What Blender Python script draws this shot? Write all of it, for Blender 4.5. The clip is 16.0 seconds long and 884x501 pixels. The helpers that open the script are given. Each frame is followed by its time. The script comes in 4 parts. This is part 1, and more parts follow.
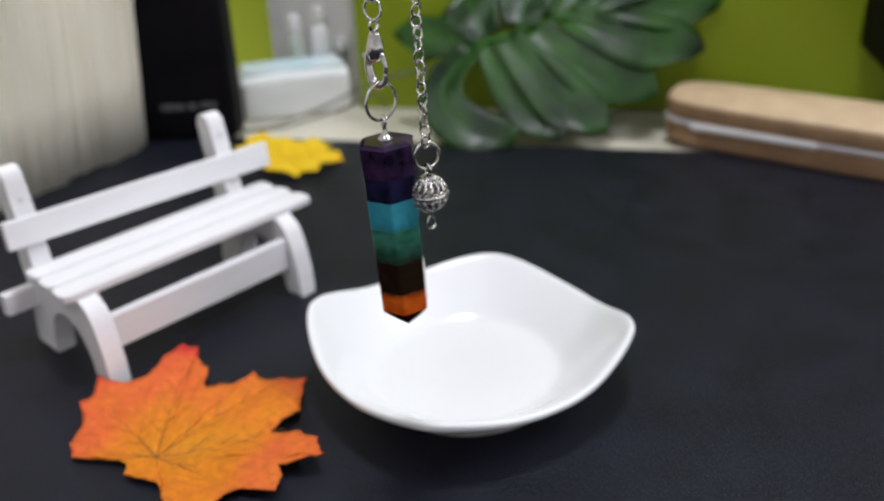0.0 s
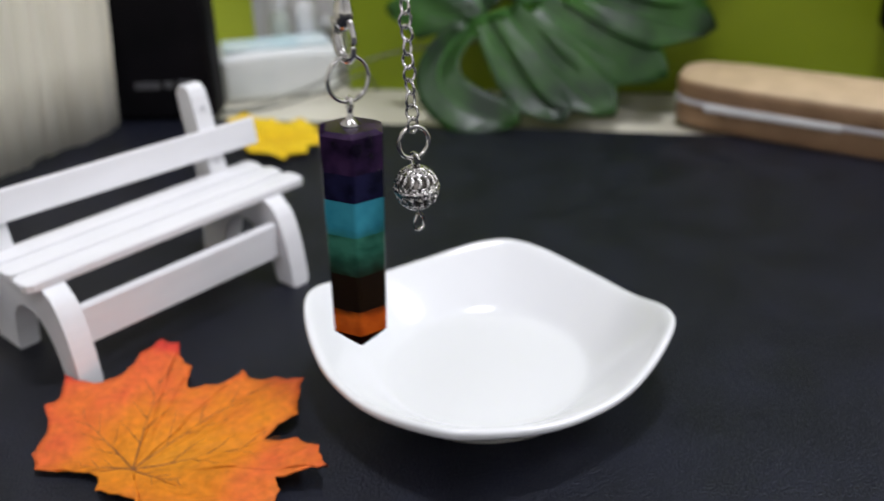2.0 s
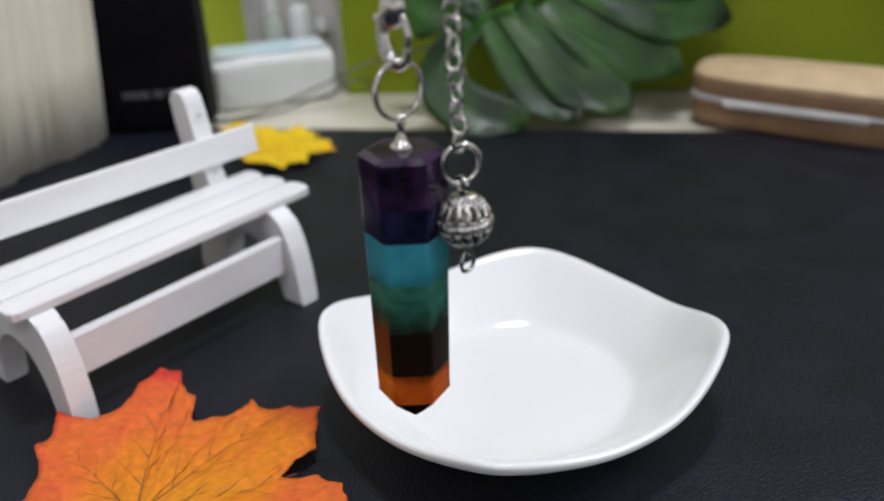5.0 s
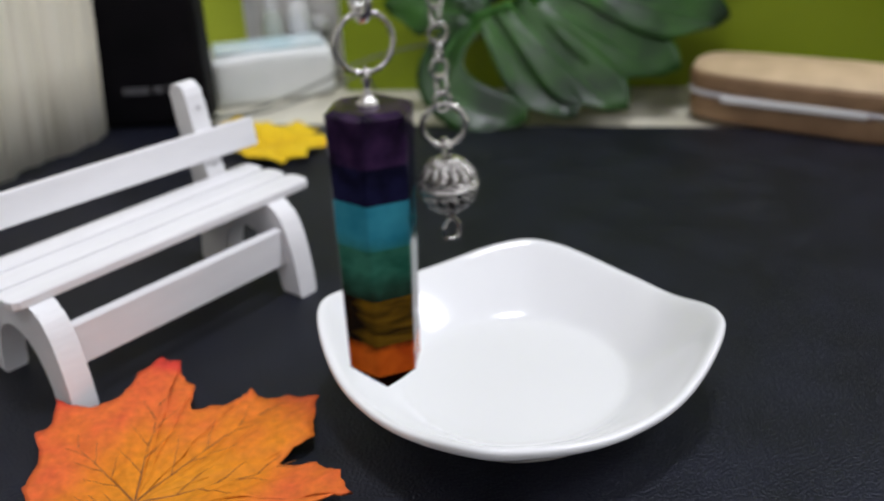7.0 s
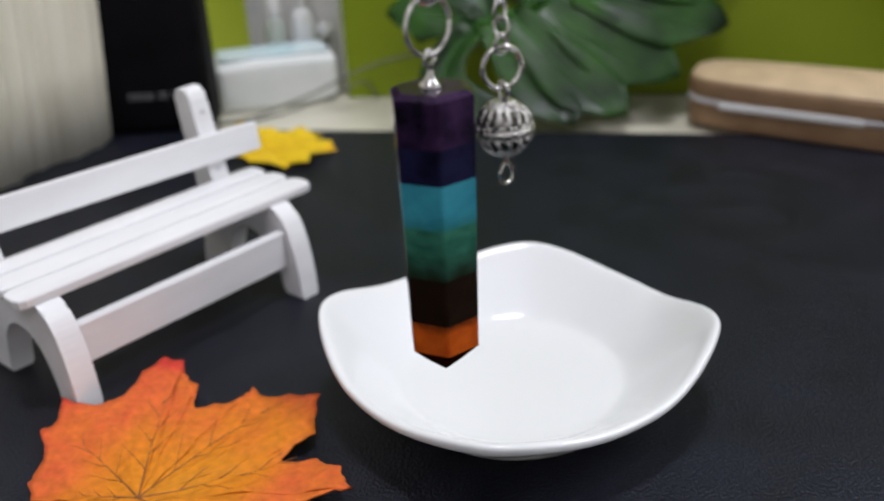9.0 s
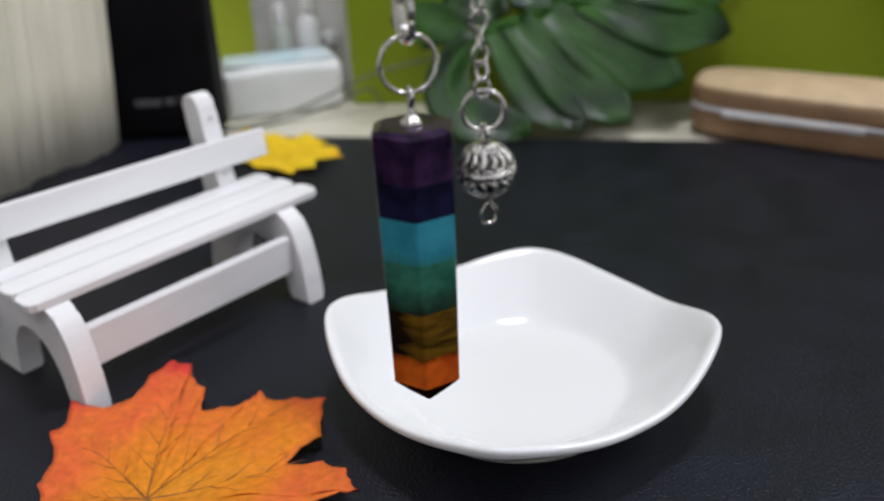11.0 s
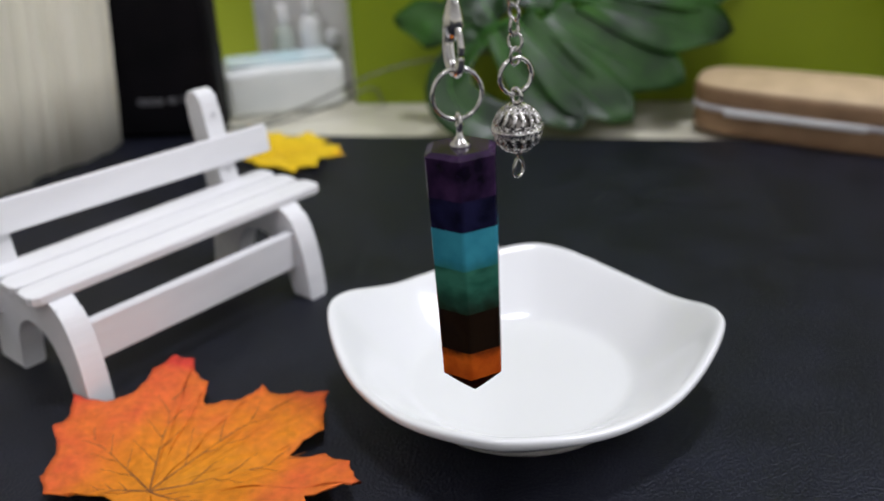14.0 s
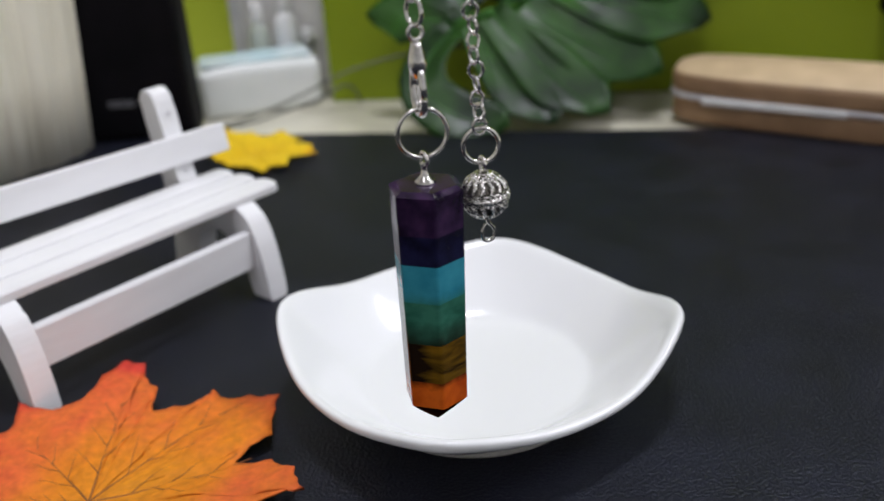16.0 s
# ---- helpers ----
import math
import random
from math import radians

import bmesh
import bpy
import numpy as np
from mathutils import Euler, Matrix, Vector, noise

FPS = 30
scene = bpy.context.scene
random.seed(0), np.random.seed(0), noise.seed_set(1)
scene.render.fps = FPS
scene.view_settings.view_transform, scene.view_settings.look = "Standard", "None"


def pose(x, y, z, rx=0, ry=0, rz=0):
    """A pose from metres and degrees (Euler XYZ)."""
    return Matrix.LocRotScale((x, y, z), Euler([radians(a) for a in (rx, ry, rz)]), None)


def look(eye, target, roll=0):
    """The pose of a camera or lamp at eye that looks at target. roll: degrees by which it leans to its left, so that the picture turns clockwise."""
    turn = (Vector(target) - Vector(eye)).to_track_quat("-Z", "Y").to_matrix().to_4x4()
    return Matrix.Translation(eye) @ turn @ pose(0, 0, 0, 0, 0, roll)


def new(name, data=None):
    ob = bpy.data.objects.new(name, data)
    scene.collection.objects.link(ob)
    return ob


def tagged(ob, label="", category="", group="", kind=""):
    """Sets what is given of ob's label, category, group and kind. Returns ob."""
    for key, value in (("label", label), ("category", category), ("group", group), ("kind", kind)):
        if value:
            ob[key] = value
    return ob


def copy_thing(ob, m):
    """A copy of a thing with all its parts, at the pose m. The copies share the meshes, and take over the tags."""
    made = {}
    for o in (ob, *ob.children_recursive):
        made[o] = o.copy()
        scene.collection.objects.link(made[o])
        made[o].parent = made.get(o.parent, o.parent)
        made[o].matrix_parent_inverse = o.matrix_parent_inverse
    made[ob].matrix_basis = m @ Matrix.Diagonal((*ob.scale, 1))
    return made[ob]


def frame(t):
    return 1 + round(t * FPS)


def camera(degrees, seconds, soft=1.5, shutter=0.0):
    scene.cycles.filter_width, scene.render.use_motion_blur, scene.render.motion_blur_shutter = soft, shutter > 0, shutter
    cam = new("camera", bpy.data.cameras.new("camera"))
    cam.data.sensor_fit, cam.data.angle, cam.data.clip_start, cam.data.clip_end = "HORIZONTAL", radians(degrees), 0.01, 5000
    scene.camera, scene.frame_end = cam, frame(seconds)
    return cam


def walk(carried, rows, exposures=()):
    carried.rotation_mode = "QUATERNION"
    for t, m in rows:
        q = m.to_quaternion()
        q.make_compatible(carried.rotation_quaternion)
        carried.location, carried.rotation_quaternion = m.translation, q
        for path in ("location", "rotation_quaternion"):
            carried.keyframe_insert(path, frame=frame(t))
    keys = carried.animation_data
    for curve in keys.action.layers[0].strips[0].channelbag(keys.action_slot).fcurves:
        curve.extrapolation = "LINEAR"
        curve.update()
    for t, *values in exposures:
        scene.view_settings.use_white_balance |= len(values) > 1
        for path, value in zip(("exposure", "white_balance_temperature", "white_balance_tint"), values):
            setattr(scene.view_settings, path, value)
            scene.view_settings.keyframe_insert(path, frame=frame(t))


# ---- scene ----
cam = camera(51.33, 16.0, soft=1.5, shutter=0.5)
# seconds, eye, yaw, pitch, roll
ROWS = [
    (0.0, 0.0000, 0.0000, 0.1416, -0.00, -26.23, -2.77),
    (0.5, -0.0003, 0.0020, 0.1399, -0.09, -26.18, -2.72),
    (1.0, -0.0024, 0.0087, 0.1348, -0.56, -25.99, -2.32),
    (1.5, -0.0054, 0.0153, 0.1319, -1.04, -26.22, -1.98),
    (2.0, -0.0099, 0.0230, 0.1272, -1.86, -26.47, -1.85),
    (2.5, -0.0156, 0.0300, 0.1181, -2.56, -26.85, -1.32),
    (3.0, -0.0169, 0.0373, 0.1152, -3.17, -26.86, -1.47),
    (3.5, -0.0186, 0.0407, 0.1171, -3.27, -26.24, -2.03),
    (4.0, -0.0184, 0.0424, 0.1183, -3.07, -25.90, -2.51),
    (6.5, -0.0157, 0.0384, 0.1213, -2.34, -26.26, -3.37),
    (7.0, -0.0170, 0.0388, 0.1181, -2.63, -25.93, -3.01),
    (7.5, -0.0181, 0.0358, 0.1177, -2.26, -25.65, -2.80),
    (8.0, -0.0184, 0.0348, 0.1180, -2.11, -25.50, -2.71),
    (8.5, -0.0185, 0.0334, 0.1184, -2.39, -25.34, -2.78),
    (9.0, -0.0168, 0.0351, 0.1180, -2.53, -25.37, -2.87),
    (11.5, -0.0171, 0.0326, 0.1191, -2.17, -24.95, -2.89),
    (12.0, -0.0145, 0.0332, 0.1164, -1.80, -24.96, -3.31),
    (12.5, -0.0131, 0.0325, 0.1184, -2.02, -25.07, -3.42),
    (13.0, -0.0139, 0.0314, 0.1188, -2.01, -24.89, -3.45),
    (13.5, -0.0176, 0.0310, 0.1180, -2.25, -24.73, -2.80),
    (14.0, -0.0177, 0.0318, 0.1168, -2.24, -24.69, -2.80),
    (14.5, -0.0148, 0.0323, 0.1178, -2.21, -24.85, -3.01),
    (15.0, -0.0107, 0.0336, 0.1158, -1.96, -24.75, -3.49),
    (15.5, -0.0074, 0.0350, 0.1149, -1.97, -24.71, -3.92),
    (16.0, -0.0056, 0.0364, 0.1131, -1.78, -24.75, -4.24),
]
walk(cam, [(t, pose(x, y, z, 90 + pitch, 0, yaw) @ pose(0, 0, 0, 0, 0, roll)) for t, x, y, z, yaw, pitch, roll in ROWS],
     [(0.0, 0.12), (2.0, 0.09), (3.0, 0.0), (16.0, 0.0)])
cam.data.dof.use_dof = True
cam.data.dof.focus_distance = 0.150
cam.data.dof.aperture_fstop = 17.0

# ---- world and lamps ----
world = bpy.data.worlds.new("world")
scene.world = world
world.use_nodes = True
world.node_tree.nodes["Background"].inputs[0].default_value = (0.9, 0.95, 1.0, 1)
world.node_tree.nodes["Background"].inputs[1].default_value = 0.05


def area_lamp(name, eye, target, w, h, watts, tint):
    data = bpy.data.lights.new(name, "AREA")
    data.shape, data.size, data.size_y, data.energy, data.color = "RECTANGLE", w, h, watts, tint
    ob = new(name, data)
    ob.matrix_world = look(eye, target)
    return ob


area_lamp("unseen_ceiling_light", (0.08, 0.26, 1.655), (0.08, 0.26, 0), 0.24, 0.10, 11.3, (0.905, 0.915, 1.0))
# two unseen fill lamps, added to brighten the curtain, walls and upright faces
area_lamp("unseen_ceiling_light", (1.40, 0.0, 1.655), (1.40, 0.0, 0), 0.45, 1.0, 25, (0.905, 0.915, 1.0))
area_lamp("unseen_ceiling_light", (-0.45, -1.0, 1.655), (-0.45, -1.0, 0), 0.45, 1.0, 7.5, (0.93, 0.92, 1.0))


# ---- materials ----
def nodes_of(name):
    m = bpy.data.materials.new(name)
    m.use_nodes = True
    nt = m.node_tree
    return m, nt, nt.nodes["Principled BSDF"], nt.links


def surface(name, dark, light, scale, rough=0.5, metal=0.0, bump=0.0, bump_scale=None, coat=0.0, spread=(0.35, 0.65),
            stretch=(1, 1, 1), detail=4.0, rough_var=0.08, sheen=0.0, transmission=0.0, spec=0.5):
    """Two tones mixed by noise, fine relief, uneven gloss."""
    m, nt, p, link = nodes_of(name)
    tc = nt.nodes.new("ShaderNodeTexCoord")
    mp = nt.nodes.new("ShaderNodeMapping")
    mp.inputs["Scale"].default_value = stretch
    link.new(tc.outputs["Object"], mp.inputs[0])
    n1 = nt.nodes.new("ShaderNodeTexNoise")
    n1.inputs["Scale"].default_value, n1.inputs["Detail"].default_value = scale, detail
    link.new(mp.outputs[0], n1.inputs["Vector"])
    ramp = nt.nodes.new("ShaderNodeValToRGB")
    ramp.color_ramp.elements[0].position, ramp.color_ramp.elements[1].position = spread
    ramp.color_ramp.elements[0].color, ramp.color_ramp.elements[1].color = (*dark, 1), (*light, 1)
    link.new(n1.outputs[0], ramp.inputs[0])
    link.new(ramp.outputs[0], p.inputs["Base Color"])
    p.inputs["Metallic"].default_value = metal
    p.inputs["Coat Weight"].default_value = coat
    p.inputs["Coat Roughness"].default_value = 0.06
    p.inputs["Sheen Weight"].default_value = sheen
    p.inputs["Transmission Weight"].default_value = transmission
    p.inputs["Specular IOR Level"].default_value = spec
    r = nt.nodes.new("ShaderNodeMapRange")
    r.inputs["To Min"].default_value, r.inputs["To Max"].default_value = max(rough - rough_var, 0.02), rough + rough_var
    n2 = nt.nodes.new("ShaderNodeTexNoise")
    n2.inputs["Scale"].default_value, n2.inputs["Detail"].default_value = (bump_scale or scale * 4), 3.0
    link.new(mp.outputs[0], n2.inputs["Vector"])
    link.new(n2.outputs[0], r.inputs[0])
    link.new(r.outputs[0], p.inputs["Roughness"])
    if bump:
        b = nt.nodes.new("ShaderNodeBump")
        b.inputs["Strength"].default_value, b.inputs["Distance"].default_value = bump, 0.0006
        link.new(n2.outputs[0], b.inputs["Height"])
        link.new(b.outputs[0], p.inputs["Normal"])
    return m


M = {}
M["mat"] = surface("black_mat", (0.0018, 0.0022, 0.0050), (0.0062, 0.0070, 0.0145), 60, 0.43, bump=0.8, bump_scale=1550, rough_var=0.19, detail=6, spec=0.38)
M["mat"].node_tree.nodes["Principled BSDF"].inputs["Specular Tint"].default_value = (0.80, 0.86, 1.0, 1)
M["table"] = surface("cream_laminate", (0.60, 0.57, 0.46), (0.72, 0.69, 0.58), 12, 0.35, bump=0.05, bump_scale=300)
M["wall"] = surface("olive_green_paint", (0.228, 0.312, 0.001), (0.275, 0.362, 0.0015), 5, 0.55, bump=0.15, bump_scale=400)
# lighter green: the light on the farther wall is put into its colour
M["wall_lit"] = surface("green_paint_lit", (0.56, 0.68, 0.045), (0.68, 0.80, 0.07), 6, 0.5, bump=0.1, bump_scale=400)
M["room"] = surface("room_paint", (0.74, 0.73, 0.71), (0.80, 0.79, 0.77), 2, 0.8, bump=0.1, bump_scale=120)
M["bench"] = surface("white_painted_wood", (0.74, 0.74, 0.76), (0.85, 0.85, 0.87), 70, 0.42, bump=0.22, bump_scale=420, stretch=(0.25, 1, 1))
M["nail"] = surface("grey_filler", (0.54, 0.54, 0.56), (0.64, 0.64, 0.66), 300, 0.6)
M["porcelain"] = surface("white_porcelain", (0.765, 0.775, 0.79), (0.80, 0.81, 0.825), 8, 0.13, coat=0.0, rough_var=0.03)
M["bisque"] = surface("unglazed_foot", (0.55, 0.53, 0.50), (0.68, 0.66, 0.62), 200, 0.8, bump=0.2)
M["silver"] = surface("silver_metal", (0.46, 0.45, 0.44), (0.76, 0.75, 0.73), 500, 0.11, metal=1.0, bump=0.05)
M["filigree"] = surface("aged_silver", (0.32, 0.31, 0.30), (0.74, 0.73, 0.71), 900, 0.26, metal=1.0, bump=0.3)
M["tarnish"] = surface("dark_silver", (0.05, 0.045, 0.04), (0.30, 0.28, 0.26), 700, 0.4, metal=1.0, bump=0.2)
M["curtain"] = surface("ivory_cloth", (0.80, 0.76, 0.62), (0.92, 0.88, 0.74), 60, 0.85, bump=0.3, bump_scale=900, stretch=(1, 1, 0.12), sheen=0.2)
M["tower"] = surface("black_plastic", (0.004, 0.004, 0.005), (0.008, 0.007, 0.009), 40, 0.55, bump=0.1, bump_scale=900, spec=0.06)
M["print"] = surface("grey_print", (0.06, 0.06, 0.07), (0.11, 0.11, 0.12), 300, 0.6)
M["pack"] = surface("white_film", (0.76, 0.80, 0.79), (0.86, 0.88, 0.87), 30, 0.35, bump=0.5, bump_scale=120)
M["blue"] = surface("pale_blue_film", (0.55, 0.74, 0.80), (0.78, 0.86, 0.88), 40, 0.3, bump=0.4, bump_scale=120)
M["panel"] = surface("white_plastic", (0.84, 0.82, 0.82), (0.90, 0.88, 0.88), 15, 0.4)
M["bottle"] = surface("grey_translucent_plastic", (0.45, 0.49, 0.43), (0.55, 0.58, 0.52), 20, 0.35)
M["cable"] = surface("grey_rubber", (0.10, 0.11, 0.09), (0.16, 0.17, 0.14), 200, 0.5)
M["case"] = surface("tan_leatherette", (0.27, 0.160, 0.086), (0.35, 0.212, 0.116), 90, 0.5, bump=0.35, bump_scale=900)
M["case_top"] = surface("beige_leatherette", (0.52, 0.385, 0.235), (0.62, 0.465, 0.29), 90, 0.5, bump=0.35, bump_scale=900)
M["case_band"] = surface("white_band", (0.50, 0.48, 0.50), (0.60, 0.58, 0.60), 60, 0.4)
M["clasp"] = surface("bright_white_plate", (0.80, 0.80, 0.81), (0.90, 0.90, 0.90), 60, 0.25)
M["stem"] = surface("light_green_rib", (0.035, 0.12, 0.022), (0.07, 0.20, 0.04), 120, 0.6, spec=0.2)
M["monstera"] = surface("glossy_green_leaf", (0.002, 0.016, 0.002), (0.026, 0.092, 0.010), 34, 0.36, bump=0.3, bump_scale=90, rough_var=0.14, spec=0.27, spread=(0.38, 0.68))


def leaf_cloth(name, inner, mid, outer, reach, dark, heart=(0, 0, 0)):
    """Printed cloth leaf: colour from the middle to the edge, with blotches."""
    m, nt, p, link = nodes_of(name)
    tc = nt.nodes.new("ShaderNodeTexCoord")
    ln = nt.nodes.new("ShaderNodeVectorMath")
    ln.operation = "LENGTH"
    off = nt.nodes.new("ShaderNodeVectorMath")
    off.operation = "SUBTRACT"
    off.inputs[1].default_value = heart
    link.new(tc.outputs["Object"], off.inputs[0])
    link.new(off.outputs[0], ln.inputs[0])
    n1 = nt.nodes.new("ShaderNodeTexNoise")
    n1.inputs["Scale"].default_value, n1.inputs["Detail"].default_value = 55, 5
    link.new(tc.outputs["Object"], n1.inputs["Vector"])
    add = nt.nodes.new("ShaderNodeMath")
    add.operation = "MULTIPLY_ADD"
    add.inputs[1].default_value = reach * 1.3
    link.new(n1.outputs[0], add.inputs[0])
    link.new(ln.outputs["Value"], add.inputs[2])
    rg = nt.nodes.new("ShaderNodeMapRange")
    rg.inputs["From Min"].default_value, rg.inputs["From Max"].default_value = reach * 0.5, reach * 1.75
    link.new(add.outputs[0], rg.inputs[0])
    ramp = nt.nodes.new("ShaderNodeValToRGB")
    e = ramp.color_ramp.elements
    e[0].color, e[1].color = (*inner, 1), (*dark, 1)
    for pos, col in ((0.45, mid), (0.8, outer)):
        k = e.new(pos)
        k.color = (*col, 1)
    link.new(rg.outputs[0], ramp.inputs[0])
    # fine mottling over the print
    n3 = nt.nodes.new("ShaderNodeTexNoise")
    n3.inputs["Scale"].default_value, n3.inputs["Detail"].default_value = 520, 6
    link.new(tc.outputs["Object"], n3.inputs["Vector"])
    mx = nt.nodes.new("ShaderNodeMix")
    mx.data_type, mx.blend_type = "RGBA", "MULTIPLY"
    r3 = nt.nodes.new("ShaderNodeMapRange")
    r3.inputs["From Min"].default_value, r3.inputs["From Max"].default_value = 0.3, 0.7
    r3.inputs["To Min"].default_value, r3.inputs["To Max"].default_value = 0.76, 1.08
    link.new(n3.outputs[0], r3.inputs[0])
    mx.inputs["Factor"].default_value = 1.0
    link.new(ramp.outputs[0], mx.inputs["A"])
    link.new(r3.outputs[0], mx.inputs["B"])
    link.new(mx.outputs["Result"], p.inputs["Base Color"])
    p.inputs["Roughness"].default_value = 0.68
    p.inputs["Specular IOR Level"].default_value = 0.25
    b = nt.nodes.new("ShaderNodeBump")
    b.inputs["Strength"].default_value, b.inputs["Distance"].default_value = 0.5, 0.0005
    link.new(n3.outputs[0], b.inputs["Height"])
    link.new(b.outputs[0], p.inputs["Normal"])
    return m


M["maple"] = leaf_cloth("orange_leaf_cloth", (0.68, 0.252, 0.010), (0.70, 0.215, 0.010), (0.70, 0.130, 0.030), 0.040, (0.66, 0.055, 0.034), (0.009, 0.001, 0))
M["vein"] = surface("brown_vein_print", (0.15, 0.050, 0.010), (0.28, 0.095, 0.015), 300, 0.6)
M["yellow"] = leaf_cloth("yellow_leaf_cloth", (0.80, 0.50, 0.01), (0.82, 0.54, 0.015), (0.84, 0.58, 0.02), 0.030, (0.80, 0.44, 0.01))
M["yvein"] = surface("dark_yellow_vein", (0.48, 0.27, 0.01), (0.60, 0.36, 0.015), 300, 0.6)


def stone(name, dark, light, scale, stretch=(1, 1, 1), spread=(0.35, 0.65), transmission=0.0, rough=0.13, fade=None):
    m = surface(name, dark, light, scale, rough, coat=0.0, spec=0.20, spread=spread, stretch=stretch, detail=6, rough_var=0.03, transmission=transmission)
    if fade:
        # the stone darkens towards one end, where the next one begins
        nt, p = m.node_tree, m.node_tree.nodes["Principled BSDF"]
        old = p.inputs["Base Color"].links[0].from_socket
        tc, sep, rg, mx = (nt.nodes.new(k) for k in ("ShaderNodeTexCoord", "ShaderNodeSeparateXYZ", "ShaderNodeMapRange", "ShaderNodeMix"))
        mx.data_type = "RGBA"
        rg.inputs["From Min"].default_value, rg.inputs["From Max"].default_value = fade[0], fade[1]
        nt.links.new(tc.outputs["Object"], sep.inputs[0])
        # the seam wanders a little
        wob = nt.nodes.new("ShaderNodeTexNoise")
        wob.inputs["Scale"].default_value, wob.inputs["Detail"].default_value = 420, 3
        shift = nt.nodes.new("ShaderNodeMath")
        shift.operation, shift.inputs[1].default_value = "MULTIPLY_ADD", 0.0030
        low = nt.nodes.new("ShaderNodeMath")
        low.operation, low.inputs[1].default_value = "SUBTRACT", 0.0015
        nt.links.new(tc.outputs["Object"], wob.inputs["Vector"])
        nt.links.new(wob.outputs[0], shift.inputs[0])
        nt.links.new(sep.outputs["Z"], shift.inputs[2])
        nt.links.new(shift.outputs[0], low.inputs[0])
        nt.links.new(low.outputs[0], rg.inputs[0])
        nt.links.new(rg.outputs[0], mx.inputs["Factor"])
        nt.links.new(old, mx.inputs["A"])
        mx.inputs["B"].default_value = (*fade[2], 1)
        nt.links.new(mx.outputs["Result"], p.inputs["Base Color"])
    return m


M["amethyst"] = surface("amethyst", (0.006, 0.003, 0.012), (0.046, 0.020, 0.066), 230, 0.07, detail=6, rough_var=0.03, spec=0.3)
M["lapis"] = stone("lapis", (0.005, 0.005, 0.017), (0.014, 0.014, 0.050), 320)
M["turquoise"] = stone("turquoise", (0.020, 0.20, 0.29), (0.050, 0.32, 0.42), 160, fade=(-0.0158, -0.0188, (0.030, 0.16, 0.13)))
M["aventurine"] = stone("green_aventurine", (0.016, 0.095, 0.062), (0.045, 0.190, 0.130), 200, stretch=(1, 1, 1.8), fade=(-0.0205, -0.0252, (0.012, 0.010, 0.004)))
M["carnelian"] = stone("carnelian", (0.44, 0.060, 0.006), (0.72, 0.14, 0.012), 220, fade=(-0.0328, -0.0312, (0.05, 0.012, 0.004)))
M["jasper"] = surface("red_jasper", (0.016, 0.004, 0.003), (0.050, 0.010, 0.006), 260, 0.6, spec=0.0)


def tiger_eye():
    """Dark brown with golden fibres; their sheen is painted into the colour of one side."""
    m, nt, p, link = nodes_of("tiger_eye")
    tc = nt.nodes.new("ShaderNodeTexCoord")
    mp = nt.nodes.new("ShaderNodeMapping")
    mp.inputs["Scale"].default_value = (110, 110, 430)
    mp.inputs["Rotation"].default_value = (0.16, 0.10, 0)
    link.new(tc.outputs["Object"], mp.inputs[0])
    n = nt.nodes.new("ShaderNodeTexNoise")
    n.inputs["Scale"].default_value, n.inputs["Detail"].default_value, n.inputs["Distortion"].default_value = 1.0, 4, 0.9
    link.new(mp.outputs[0], n.inputs["Vector"])
    sep = nt.nodes.new("ShaderNodeSeparateXYZ")
    link.new(tc.outputs["Object"], sep.inputs[0])
    side = nt.nodes.new("ShaderNodeMapRange")
    side.inputs["From Min"].default_value, side.inputs["From Max"].default_value = 0.001, -0.004
    side.inputs["To Min"].default_value, side.inputs["To Max"].default_value = 0.0, 1.0
    link.new(sep.outputs["Y"], side.inputs[0])
    mul = nt.nodes.new("ShaderNodeMath")
    mul.operation = "MULTIPLY"
    link.new(n.outputs[0], mul.inputs[0])
    link.new(side.outputs[0], mul.inputs[1])
    ramp = nt.nodes.new("ShaderNodeValToRGB")
    ramp.color_ramp.elements[0].position, ramp.color_ramp.elements[1].position = 0.34, 0.72
    ramp.color_ramp.elements[0].color, ramp.color_ramp.elements[1].color = (0.014, 0.007, 0.003, 1), (0.22, 0.115, 0.008, 1)
    link.new(mul.outputs[0], ramp.inputs[0])
    link.new(ramp.outputs[0], p.inputs["Base Color"])
    p.inputs["Roughness"].default_value = 0.14
    p.inputs["Specular IOR Level"].default_value = 0.2
    return m


M["tiger"] = tiger_eye()


# ---- builders ----
def part(name, bm, material, parent=None, label="", smooth=False):
    """One mesh object from a bmesh, under a thing or a part."""
    me = bpy.data.meshes.new(name)
    bmesh.ops.recalc_face_normals(bm, faces=bm.faces)
    bm.to_mesh(me)
    bm.free()
    me.materials.append(material)
    for f in me.polygons:
        f.use_smooth = smooth
    ob = new(name, me)
    if parent:
        ob.parent = parent
    if label:
        tagged(ob, label)
    return ob


def thing(name, label, category, m=None, group=""):
    ob = new(name)
    ob.empty_display_size = 0.01
    tagged(ob, label, category, group)
    if m:
        ob.matrix_world = m
    return ob


def box_bm(x0, x1, y0, y1, z0, z1, bevel=0.0, seg=2, bm=None):
    one = bmesh.new()
    bmesh.ops.create_cube(one, size=1.0)
    for v in one.verts:
        v.co = Vector(((x0 + x1) / 2 + v.co.x * (x1 - x0), (y0 + y1) / 2 + v.co.y * (y1 - y0), (z0 + z1) / 2 + v.co.z * (z1 - z0)))
    if bevel:
        bmesh.ops.bevel(one, geom=one.edges[:], offset=bevel, segments=seg, profile=0.6, affect="EDGES")
    return one


